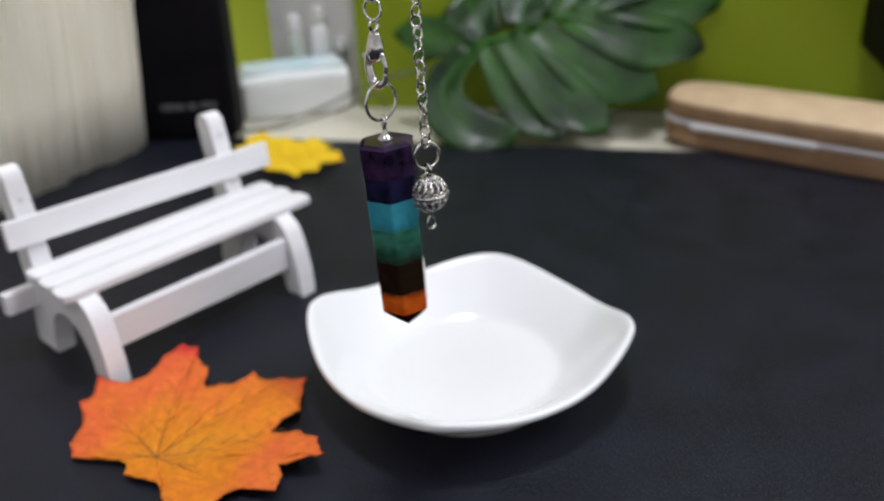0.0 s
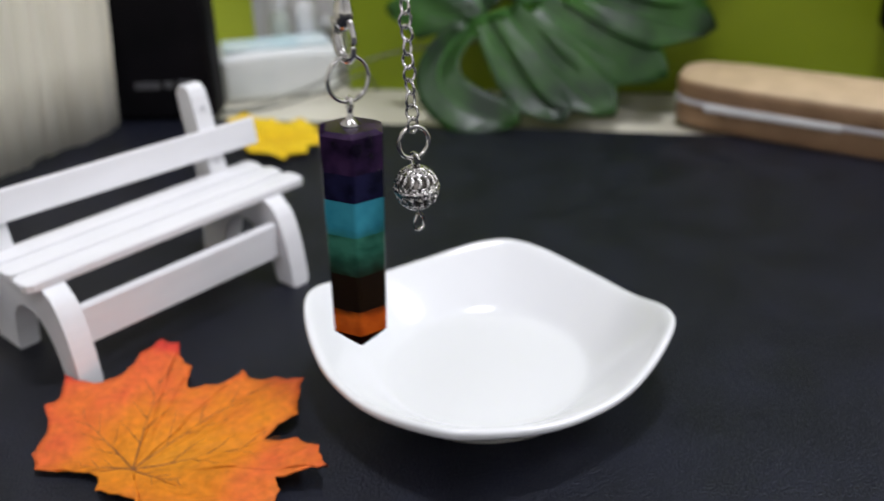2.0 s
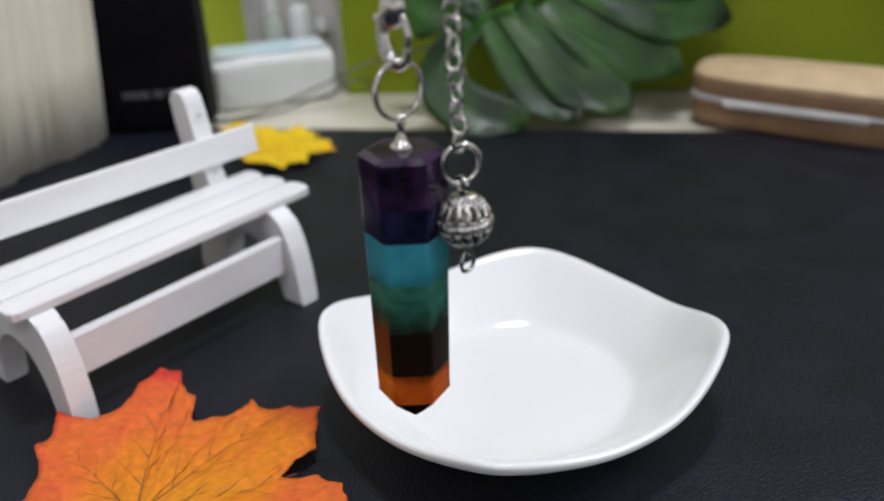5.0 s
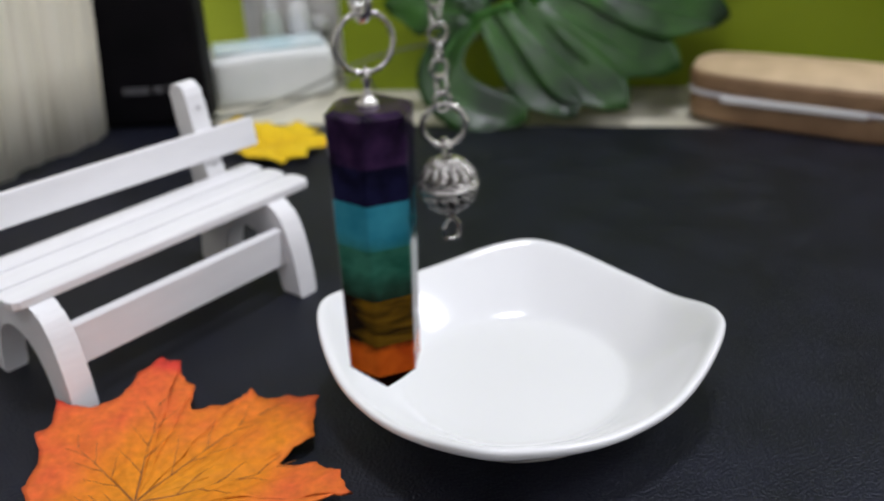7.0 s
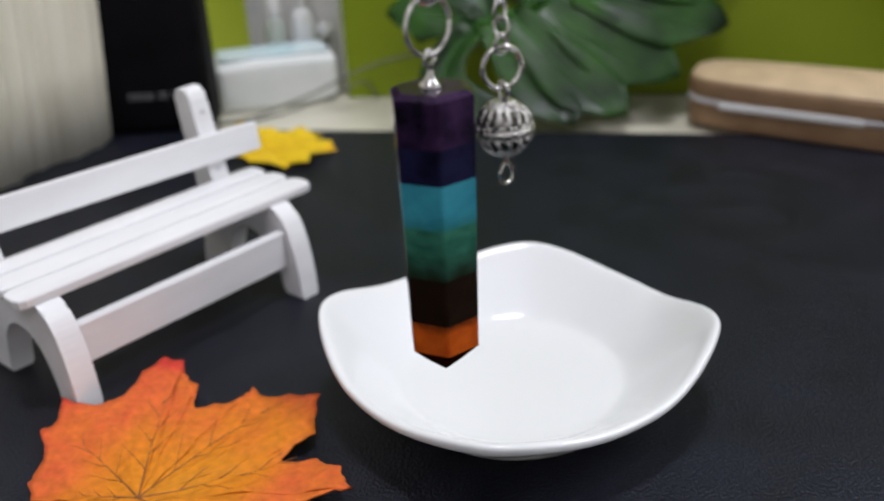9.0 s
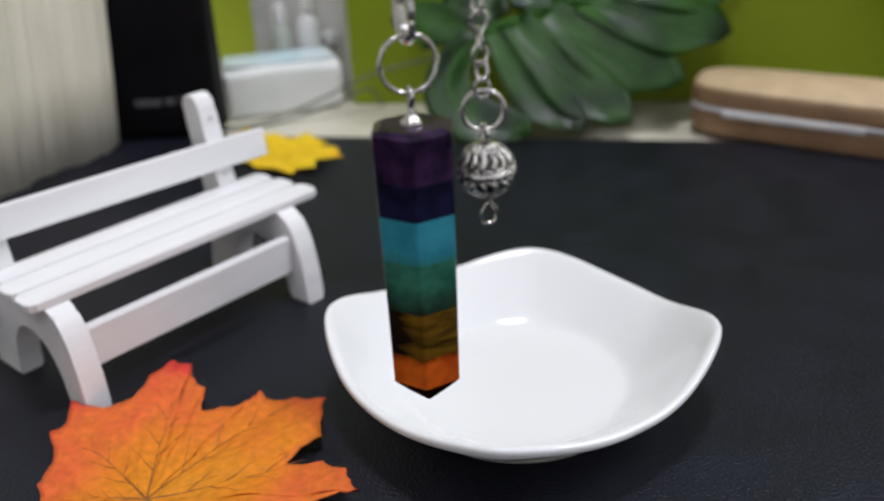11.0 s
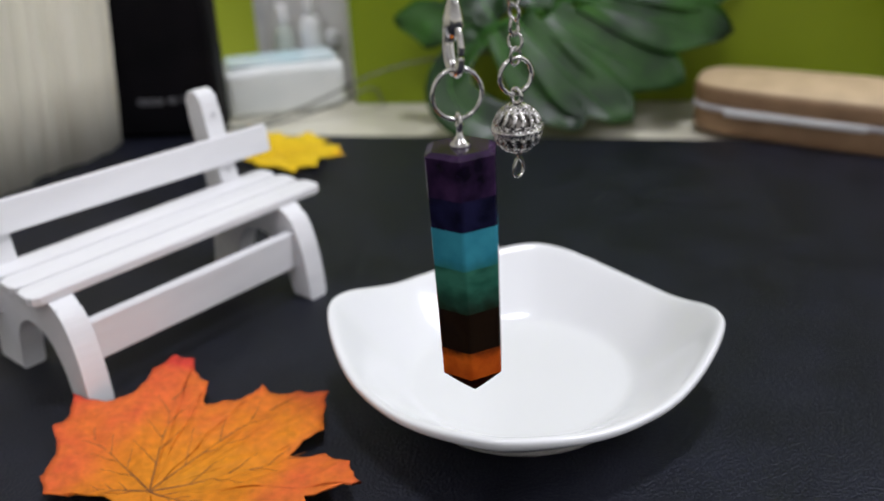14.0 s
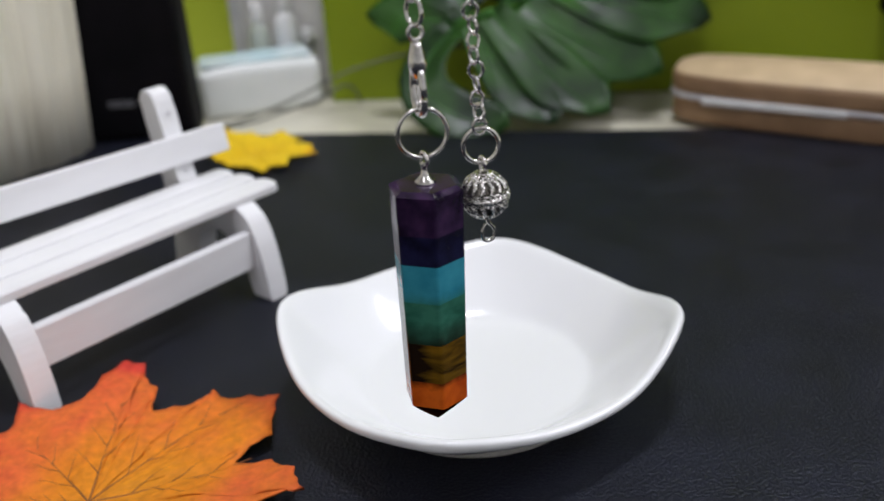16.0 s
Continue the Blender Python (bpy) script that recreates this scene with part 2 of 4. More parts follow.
def extrude_outline(points, axis, a, b, bevel=0.0, seg=2):
    """A board: an outline in two coordinates, drawn out along the third from a to b."""
    bm = bmesh.new()

    def at(p, q):
        return {"x": (q, p[0], p[1]), "y": (p[0], q, p[1]), "z": (p[0], p[1], q)}[axis]

    v0 = [bm.verts.new(at(p, a)) for p in points]
    v1 = [bm.verts.new(at(p, b)) for p in points]
    bm.faces.new(v0)
    bm.faces.new(v1)
    n = len(points)
    for i in range(n):
        bm.faces.new((v0[i], v0[(i + 1) % n], v1[(i + 1) % n], v1[i]))
    bm.edges.ensure_lookup_table()
    if bevel:
        ring = [e for e in bm.edges if (e.verts[0] in v0) == (e.verts[1] in v0)]
        bmesh.ops.bevel(bm, geom=ring, offset=bevel, segments=seg, profile=0.5, affect="EDGES")
    return bm


def smooth_line(points, n):
    """A rounded open line through the given corners (Catmull-Rom)."""
    p = [Vector(q) for q in points]
    p = [p[0] * 2 - p[1]] + p + [p[-1] * 2 - p[-2]]
    out = []
    for i in range(1, len(p) - 2):
        for k in range(n):
            t = k / n
            out.append(0.5 * ((2 * p[i]) + (p[i + 1] - p[i - 1]) * t + (2 * p[i - 1] - 5 * p[i] + 4 * p[i + 1] - p[i + 2]) * t * t
                              + (3 * p[i] - p[i - 1] - 3 * p[i + 1] + p[i + 2]) * t ** 3))
    out.append(p[-2])
    return out


def tube_bm(path, radius, sides=8, closed=False, bm=None, taper=None):
    """A round wire along a line of points."""
    bm = bm or bmesh.new()
    path = [Vector(q) for q in path]
    n = len(path)
    rings = []
    up = Vector((0.31, 0.17, 0.93))
    for i, c in enumerate(path):
        d = (path[(i + 1) % n] - path[i - 1]) if closed else (path[min(i + 1, n - 1)] - path[max(i - 1, 0)])
        d.normalize()
        s = d.cross(up)
        if s.length < 0.1:
            s = d.cross(Vector((1, 0, 0)))
        s.normalize()
        w = d.cross(s)
        r = radius * (taper(i / max(n - 1, 1)) if taper else 1)
        rings.append([bm.verts.new(c + (s * math.cos(k * math.tau / sides) + w * math.sin(k * math.tau / sides)) * r) for k in range(sides)])
    last = n if closed else n - 1
    for i in range(last):
        a, b = rings[i], rings[(i + 1) % n]
        shift = 0
        if closed and i == n - 1:
            shift = min(range(sides), key=lambda q: (a[0].co - b[q].co).length)
        for k in range(sides):
            bm.faces.new((a[k], a[(k + 1) % sides], b[(k + 1 + shift) % sides], b[(k + shift) % sides]))
    if not closed:
        bm.faces.new(rings[0])
        bm.faces.new(rings[-1])
    return bm


def ring_bm(rx, rz, wire, n=28, sides=8, plane="xz"):
    pts = [(rx * math.cos(a), 0, rz * math.sin(a)) if plane == "xz" else (0, rx * math.cos(a), rz * math.sin(a)) for a in (i * math.tau / n for i in range(n))]
    return tube_bm(pts, wire, sides, True)


def lathe_bm(profile, n=24):
    """Turns (radius, z) pairs round the upright axis."""
    bm = bmesh.new()
    rows = []
    for r, z in profile:
        rows.append([bm.verts.new((r * math.cos(k * math.tau / n), r * math.sin(k * math.tau / n), z)) for k in range(n)])
    for a, b in zip(rows, rows[1:]):
        for k in range(n):
            bm.faces.new((a[k], a[(k + 1) % n], b[(k + 1) % n], b[k]))
    bm.faces.new(rows[0])
    bm.faces.new(rows[-1])
    return bm


# ---- the room ----
WALL_TURN = -11.0


def build_room():
    t = -0.0025
    tb = part("table_top", box_bm(-0.9, 0.9, -0.55, 0.62, t - 0.025, t, 0.003), M["table"])
    tagged(tb, "cream laminate table top under the black mat", "table", kind="structure")
    for x in (-0.84, 0.84):
        for y in (-0.49, 0.56):
            part("leg", box_bm(x - 0.025, x + 0.025, y - 0.025, y + 0.025, -0.75, t - 0.0252, 0.004), M["table"], tb)
    fl = part("floor", box_bm(-2.0, 2.0, -2.0, 1.0, -0.80, -0.75), M["room"])
    tagged(fl, "plain pale floor of the room", "floor", kind="structure")
    ce = part("ceiling", box_bm(-2.0, 2.0, -2.0, 1.0, 1.70, 1.75), M["room"])
    tagged(ce, "plain off-white ceiling", "ceiling", kind="structure")
    for nm, b in (("wall_west", (-2.05, -2.0, -2, 1)), ("wall_east", (2.0, 2.05, -2, 1)), ("wall_south", (-2, 2, -2.05, -2.0)), ("wall_north", (-2, 2, 1.0, 1.05))):
        w = part(nm, box_bm(*b, -0.75, 1.70), M["room"])
        tagged(w, "plain off-white painted wall", "wall", kind="structure")
    # green wall behind the table, ending in an edge; the one farther back has its stronger light painted in
    w = part("wall_green", box_bm(0.0, 0.9, 0.0, 0.03, t, 0.42, 0.001), M["wall"])
    w.matrix_world = pose(-0.0385, 0.466, 0, 0, 0, WALL_TURN)
    tagged(w, "olive green painted wall behind the table", "wall", kind="structure")
    w = part("wall_green_lit", box_bm(-0.7, 0.06, 0.0, 0.03, t, 0.42, 0.001), M["wall_lit"])
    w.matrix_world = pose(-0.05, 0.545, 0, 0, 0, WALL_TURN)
    tagged(w, "green wall farther back, painted lighter for the light falling on it", "wall", kind="structure")
    # ceiling lamps, all out of view; the two long ones are added for fill
    lamp = thing("unseen_ceiling_lamp", "small flat white ceiling lamp with a frame", "lamp", pose(0.08, 0.26, 1.66), "ceiling lamps")
    part("frame", box_bm(-0.17, 0.17, -0.09, 0.09, 0.012, 0.04, 0.004), M["panel"], lamp)
    lamp = thing("unseen_ceiling_lamp", "long flat fill lamp with a frame, added unseen under the ceiling", "lamp", pose(1.40, 0.0, 1.66), "ceiling lamps")
    part("frame", box_bm(-0.27, 0.27, -0.55, 0.55, 0.012, 0.04, 0.004), M["panel"], lamp)
    copy_thing(lamp, pose(-0.45, -1.0, 1.66))



def build_mat():
    # the far edge of the mat runs slightly askew
    pts = []
    w, d, r = 0.52, 0.62, 0.012
    for cx, cy, a0 in ((w - r, -r, 0), (-w + r, -r, 90), (-w + r, -d + r, 180), (w - r, -d + r, 270)):
        for k in range(7):
            a = radians(a0 + 15 * k)
            pts.append((cx + r * math.cos(a), cy + r * math.sin(a)))
    ob = part("desk_mat", extrude_outline(pts, "z", -0.0024, 0.0, 0.0006), M["mat"])
    ob.matrix_world = pose(-0.046, 0.409, 0, 0, 0, -13.2)
    tagged(ob, "black leather-grained desk mat on the table", "mat", kind="structure")


# ---- dish ----
def build_dish():
    dish = thing("dish", "small white porcelain square dish with raised rounded corners", "dish", pose(0.0055, 0.2075, 0, 0, 0, -13.4))
    n = 96

    def rim(a, size, power):
        c, s = abs(math.cos(a)), abs(math.sin(a))
        return size / (c ** power + s ** power) ** (1 / power)

    # corners point along the local axes
    rows = (  # share of rim shape, radius of round part, height at side, extra height at corners, rim size
        (0.0, 0.0200, 0.0000, 0.0, 0), (0.0, 0.0240, 0.0000, 0.0, 0), (0.0, 0.0246, 0.0024, 0.0, 0), (0.06, 0.0266, 0.0032, 0.0, 0.034),
        (0.35, 0.0292, 0.0056, 0.0006, 0.0345), (0.78, 0.0322, 0.0086, 0.0022, 0.0375), (0.97, 0.0350, 0.0110, 0.0044, 0.0406), (1.0, 0.0365, 0.0124, 0.0052, 0.0427),
        (1.0, 0.0370, 0.0130, 0.0056, 0.0433), (1.0, 0.0370, 0.0141, 0.0061, 0.0434), (1.0, 0.0365, 0.0146, 0.0062, 0.0428),
        (1.0, 0.0355, 0.0145, 0.0060, 0.0417), (0.97, 0.0345, 0.0137, 0.0053, 0.0405), (0.85, 0.0330, 0.0121, 0.0036, 0.0383),
        (0.60, 0.0306, 0.0097, 0.0014, 0.0352), (0.28, 0.0278, 0.0068, 0.0003, 0.0316), (0.06, 0.0258, 0.0049, 0.0, 0.0280),
        (0.0, 0.0243, 0.0041, 0.0, 0), (0.0, 0.0228, 0.0039, 0.0, 0), (0.0, 0.0150, 0.0039, 0.0, 0), (0.0, 0.0070, 0.0039, 0.0, 0))
    bm = bmesh.new()
    rings = []
    for share, rad, z, lift, size in rows:
        row = []
        for k in range(n):
            a = k * math.tau / n
            sq = rim(a, size, 1.56) if size else rad
            r = rad * (1 - share) + sq * share
            corner = max(0.0, math.cos(4 * a) * 0.5 + 0.5) ** 1.5 * (1.0 if abs(math.cos(a)) > 0.7 else 0.45)
            row.append(bm.verts.new((r * math.cos(a), r * math.sin(a), z + lift * corner)))
        rings.append(row)
    for a, b in zip(rings, rings[1:]):
        for k in range(n):
            bm.faces.new((a[k], a[(k + 1) % n], b[(k + 1) % n], b[k]))
    bm.faces.new(rings[0])
    bm.faces.new(rings[-1])
    body = part("bowl", bm, M["porcelain"], dish, smooth=True)
    sub = body.modifiers.new("round", "SUBSURF")
    sub.levels = sub.render_levels = 1
    part("foot_ring", lathe_bm([(0.0205, 0.0002), (0.0248, 0.0002), (0.0254, 0.0010), (0.0205, 0.0010)], 64), M["bisque"], dish, "unglazed foot ring", smooth=False)


# ---- bench ----
def build_bench():
    ux, uy = 0.6898, 0.7240
    m = Matrix(((ux, -uy, 0, -0.0873), (uy, ux, 0, 0.2141), (0, 0, 1, 0), (0, 0, 0, 1)))
    bench = thing("miniature_bench", "miniature white painted wooden garden bench on the mat", "bench", m)
    # side boards with arch and leaning post, outline in depth and height
    front = smooth_line([(0.0, 0.0), (0.0008, 0.009), (0.0026, 0.0175), (0.0056, 0.0232), (0.0100, 0.0258)], 5)
    under = [(0.0140, 0.0256), (0.0310, 0.0256)]
    post_f = smooth_line([(0.0325, 0.0262), (0.0345, 0.0330), (0.0365, 0.0420), (0.0375, 0.0475)], 4)
    top = smooth_line([(0.0380, 0.0500), (0.0392, 0.0524), (0.0420, 0.0532), (0.0446, 0.0518), (0.0452, 0.0490)], 4)
    post_b = smooth_line([(0.0443, 0.0440), (0.0422, 0.0330), (0.0408, 0.0240), (0.0405, 0.0150), (0.0420, 0.0060), (0.0432, 0.0)], 4)
    arch = smooth_line([(0.0315, 0.0), (0.0305, 0.0060), (0.0282, 0.0125), (0.0235, 0.0165), (0.0185, 0.0170), (0.0130, 0.0145), (0.0092, 0.0085), (0.0072, 0.0)], 5)
    pts = [(p[0], p[1]) for p in [*(Vector(q) for q in front), *(Vector(q) for q in under), *post_f, *top, *post_b, *arch]]
    for u, tall in ((-0.0058, 1.045), (0.0608, 1.0)):
        side = part("side_board", extrude_outline([(p, q * (tall if q > 0.03 else 1.0)) for p, q in pts], "x", u, u + 0.0058, 0.0006), M["bench"], bench)
        # filled nail holes on the posts
        for v, z in ((0.0348, 0.0465), (0.0324, 0.0305)):
            part("nail_head", lathe_bm([(0.0006, 0.0), (0.0006, 0.0003), (0.0003, 0.0004)], 10), M["nail"], side).matrix_local = pose(u + 0.0030, v + 0.0022 if z > 0.04 else v + 0.0017, z, 90 - 10, 0, 0)
    # seat slats, ends slightly rounded
    for i, v in enumerate((0.0090, 0.0177, 0.0264)):
        w, e = 0.0078, 0.0022
        u0, u1 = -0.0095 + 0.0004 * i, 0.0765 - 0.0006 * i
        o = [(u0, v + e), (u0 + e * 0.3, v + e * 0.3), (u0 + e, v), (u1 - e, v), (u1 - e * 0.3, v + e * 0.3), (u1, v + e),
             (u1, v + w - e), (u1 - e * 0.3, v + w - e * 0.3), (u1 - e, v + w), (u0 + e, v + w), (u0 + e * 0.3, v + w - e * 0.3), (u0, v + w - e)]
        part("seat_slat", extrude_outline(o, "z", 0.0252, 0.0277, 0.0005), M["bench"], bench)
    # back slat leans with the posts
    s = part("back_slat", box_bm(-0.0455, 0.0440, -0.0013, 0.0013, -0.0045, 0.0036, 0.0006), M["bench"], bench)
    s.matrix_local = pose(0.0345, 0.0338, 0.0380, -10, 1.5, 0)
    part("front_rail", box_bm(0.0, 0.0611, 0.0045, 0.0075, 0.0092, 0.0192, 0.0004), M["bench"], bench)
    part("rear_rail", box_bm(-0.0150, 0.0740, 0.0350, 0.0385, 0.0150, 0.0215, 0.0005), M["bench"], bench)


# ---- leaves ----
def build_maple(name, label, outline, m, cloth, vein, ribs, wave, seed):
    """A cloth maple leaf from its outline (degrees, millimetres), slightly curled, with raised veins."""
    leaf = thing(name, label, "leaf", m)
    rnd = random.Random(seed)
    ph = [rnd.uniform(0, 6.28) for _ in range(4)]

    def pleat(a, r):
        """Raised between the veins, sunk along them."""
        d = min(abs((math.degrees(a) - deg - bend * min(r / 0.03, 1) + 180) % 360 - 180) for deg, _, bend in ribs)
        return 0.0013 * min(1.0, r / 0.022) * math.sin(math.pi / 2 * min(1.0, d / 22)) + 0.00022 * math.sin(d * 0.55 + r * 500) * min(1.0, r / 0.02)

    def height(x, y):
        r, a = math.hypot(x, y), math.atan2(y, x)
        return 0.0012 + pleat(a, r) + wave * ((r / 0.045) ** 2) * (0.9 + 0.6 * math.sin(3 * a + ph[0]) + 0.35 * math.sin(7 * a + ph[1])) + 0.0002 * math.sin(r * 300 + a * 5 + ph[2]) * min(1, r / 0.01)

    edge = []
    k = len(outline)
    for i in range(k):
        a0, r0 = outline[i]
        a1, r1 = outline[(i + 1) % k]
        p0 = Vector((r0 * math.cos(radians(a0)), r0 * math.sin(radians(a0)))) / 1000
        p1 = Vector((r1 * math.cos(radians(a1)), r1 * math.sin(radians(a1)))) / 1000
        for j in range(6):
            q = p0.lerp(p1, j / 6)
            side = Vector((p1.y - p0.y, p0.x - p1.x))
            q += side * (-0.05 * math.sin(math.pi * j / 6) + rnd.uniform(-0.035, 0.035))
            edge.append(q)
    bm = bmesh.new()
    rows = []
    steps = 16
    for s in range(1, steps + 1):
        rows.append([bm.verts.new((q.x * s / steps, q.y * s / steps, height(q.x * s / steps, q.y * s / steps))) for q in edge])
    mid = bm.verts.new((0, 0, height(0, 0)))
    n = len(edge)
    for i in range(n):
        bm.faces.new((mid, rows[0][i], rows[0][(i + 1) % n]))
        for a, b in zip(rows, rows[1:]):
            bm.faces.new((a[i], b[i], b[(i + 1) % n], a[(i + 1) % n]))
    blade = part("blade", bm, cloth, leaf, smooth=True)
    so = blade.modifiers.new("cloth", "SOLIDIFY")
    so.thickness, so.offset = 0.0004, -1
    for deg, length, bend in ribs:
        def rib(d0, l0, b0, x0=0.0, y0=0.0, thick=0.00030):
            line = []
            for j in range(9):
                t = j / 8
                a = radians(d0 + b0 * t)
                x, y = x0 + l0 * t * math.cos(a), y0 + l0 * t * math.sin(a)
                line.append((x, y, height(x, y) + 0.00030 + (0.00030 - thick) * 0.8))
            part("vein", tube_bm(line, thick, 5, taper=lambda t: 1.0 - 0.7 * t), vein, leaf)
            return line
        main = rib(deg, length / 1000, bend)
        for j, turn in ((2, 36), (3, -38), (4, 34), (5, -32), (6, 30), (7, -28)):
            x, y, _ = main[j]
            rib(deg + bend * j / 8 + turn, length / 1000 * (0.34 - 0.025 * j), 0, x, y, 0.00012)
    return leaf


MAPLE = ((350, 42.5), (360, 39.3), (8, 34.8), (15, 27.5), (22, 36.1), (31, 39.0), (38, 42.9), (49, 40.7), (54, 37.3), (62, 38.7), (65, 32.5), (77, 27.9),
         (81, 36.2), (85, 37.4), (89, 46.0), (95, 47.3), (101, 42.2), (108, 33.8), (115, 33.0), (126, 40.9), (132, 34.3), (140, 32.9), (150, 24.9),
         (164, 24.1), (177, 21.0), (181, 11.7), (196, 7.0), (226, 8.6), (250, 8.3), (286, 10.0), (289, 20), (305, 26.2), (319, 25.5), (327, 25.7), (334, 34.5), (341, 34.2), (346, 32.0))
YELLOW = ((156, 28.3), (145, 25.5), (135, 30.1), (119, 30.7), (110, 22.8), (97, 24.5), (79, 18.1), (68, 24.5), (37, 22.9), (11, 17.6), (356, 24), (338, 28.0), (324, 19.9),
          (309, 25.0), (295, 19.0), (287, 26.2), (267, 18.6), (246, 18.4), (207, 13.3), (172, 19.6))


def build_leaves():
    build_maple("maple_leaf", "orange cloth maple leaf with red tips and brown veins", MAPLE, pose(-0.0714, 0.1787, 0), M["maple"], M["vein"],
                ((9, 31, 5), (55, 37, -5), (94, 34, -2), (128, 26, 4), (168, 12, 4), (-34, 13, 10)), 0.0022, 3)
    build_maple("maple_leaf", "yellow cloth maple leaf lying by the black case", YELLOW[::-1], pose(-0.0661, 0.3824, 0), M["yellow"], M["yvein"],
                ((340, 24, 4), (40, 20, -6), (120, 27, 6), (200, 11, 6), (286, 23, 8)), 0.0050, 8)


# ---- monstera leaf leaning on the wall ----
def build_monstera():
    a, b, n = Vector((0.9708, 0.0733, 0.2284)), Vector((-0.2144, 0.6924, 0.6889)), Vector((-0.1077, -0.7178, 0.6879))
    o = Vector((0.0218, 0.4236, 0.0383))
    m = Matrix(((a.x, b.x, n.x, o.x), (a.y, b.y, n.y, o.y), (a.z, b.z, n.z, o.z), (0, 0, 0, 1)))
    leaf = thing("monstera_leaf", "large glossy dark green artificial monstera leaf against the wall", "leaf", m)

    def lobe(root, bow, tip, wide, blunt, lift, curl=0.0):
        """One finger of the blade: from the midrib, bowed, to its tip; millimetres."""
        r, w, t = Vector(root) / 1000, Vector(bow) / 1000, Vector(tip) / 1000
        bm = bmesh.new()
        rows = []
        k = 14
        for i in range(k + 1):
            s = i / k
            c = r * (1 - s) ** 2 + w * 2 * s * (1 - s) + t * s * s
            d = ((w - r) * (1 - s) + (t - w) * s).normalized()
            side = Vector((-d.y, d.x))
            g = min(s / 0.65, 1.0)
            half = wide / 1000 * (0.55 + 0.45 * g * g * (3 - 2 * g)) * (1 - max(0.0, s - blunt) / (1 - blunt) * 0.80)
            row = []
            for j in range(-4, 5):
                q = c + side * half * j / 4 + d * half * 0.95 * (j / 4) * s ** 3 * (1 if t.y < 0 else -1)
                fold = 0.0019 * (abs(j) / 4) ** 1.2 * (1 - 0.6 * s) + 0.0004 * math.sin(s * 8 + j * 0.9 + root[0]) + lift / 1000
                row.append(bm.verts.new((q.x, q.y, fold - 0.004 * s * s + curl / 1000 * s ** 5)))
            rows.append(row)
        for p, q in zip(rows, rows[1:]):
            for j in range(8):
                bm.faces.new((p[j], p[j + 1], q[j + 1], q[j]))
        ob = part("lobe", bm, M["monstera"], leaf, smooth=True)
        so = ob.modifiers.new("thick", "SOLIDIFY")
        so.thickness, so.offset = 0.0005, 0
        rib = []
        for i in range(k):
            s = i / k
            c = r * (1 - s) ** 2 + w * 2 * s * (1 - s) + t * s * s
            rib.append((c.x, c.y, lift / 1000 - 0.004 * s * s + curl / 1000 * s ** 5 + 0.0004))
        part("rib", tube_bm(rib, 0.0006, 6, taper=lambda q: 1 - 0.8 * q), M["stem"], leaf)

    lobe((-3, -2), (-46, -22), (0, -53), 11.5, 0.90, 0.9, 3)
    lobe((2, -1), (7, -30), (18, -57), 10.5, 0.84, 0.3, 4)
    lobe((12, 0), (22, -32), (38, -60), 13.5, 0.80, 0.9, 3)
    lobe((26, 0), (38, -26), (65, -50), 14.0, 0.82, 0.3)
    lobe((42, 0), (60, -18), (92, -36), 14.0, 0.82, 0.9)
    lobe((57, 0), (78, -8), (110, -15), 12.5, 0.82, 0.3)
    lobe((-4, 1), (-20, 10), (-36, 17), 12.0, 0.70, 0.5)
    lobe((4, 2), (0, 16), (2, 34), 15.0, 0.85, 0.2)
    lobe((20, 2), (27, 16), (34, 32), 15.0, 0.85, 0.8)
    lobe((36, 2), (50, 14), (64, 28), 14.0, 0.80, 0.2)
    lobe((52, 1), (72, 8), (94, 12), 13.0, 0.80, 0.8)
    part("midrib", tube_bm([(x / 1000, y / 1000, z / 1000) for x, y, z in ((-6, -1, 0.2), (0, 0, 0.6), (20, 0.4, 0.9), (45, 0.2, 0.9), (75, 0, 0.5), (98, 0, -1))],
                           0.0013, 8, taper=lambda t: 1 - 0.7 * t), M["stem"], leaf, "pale green midrib", smooth=True)


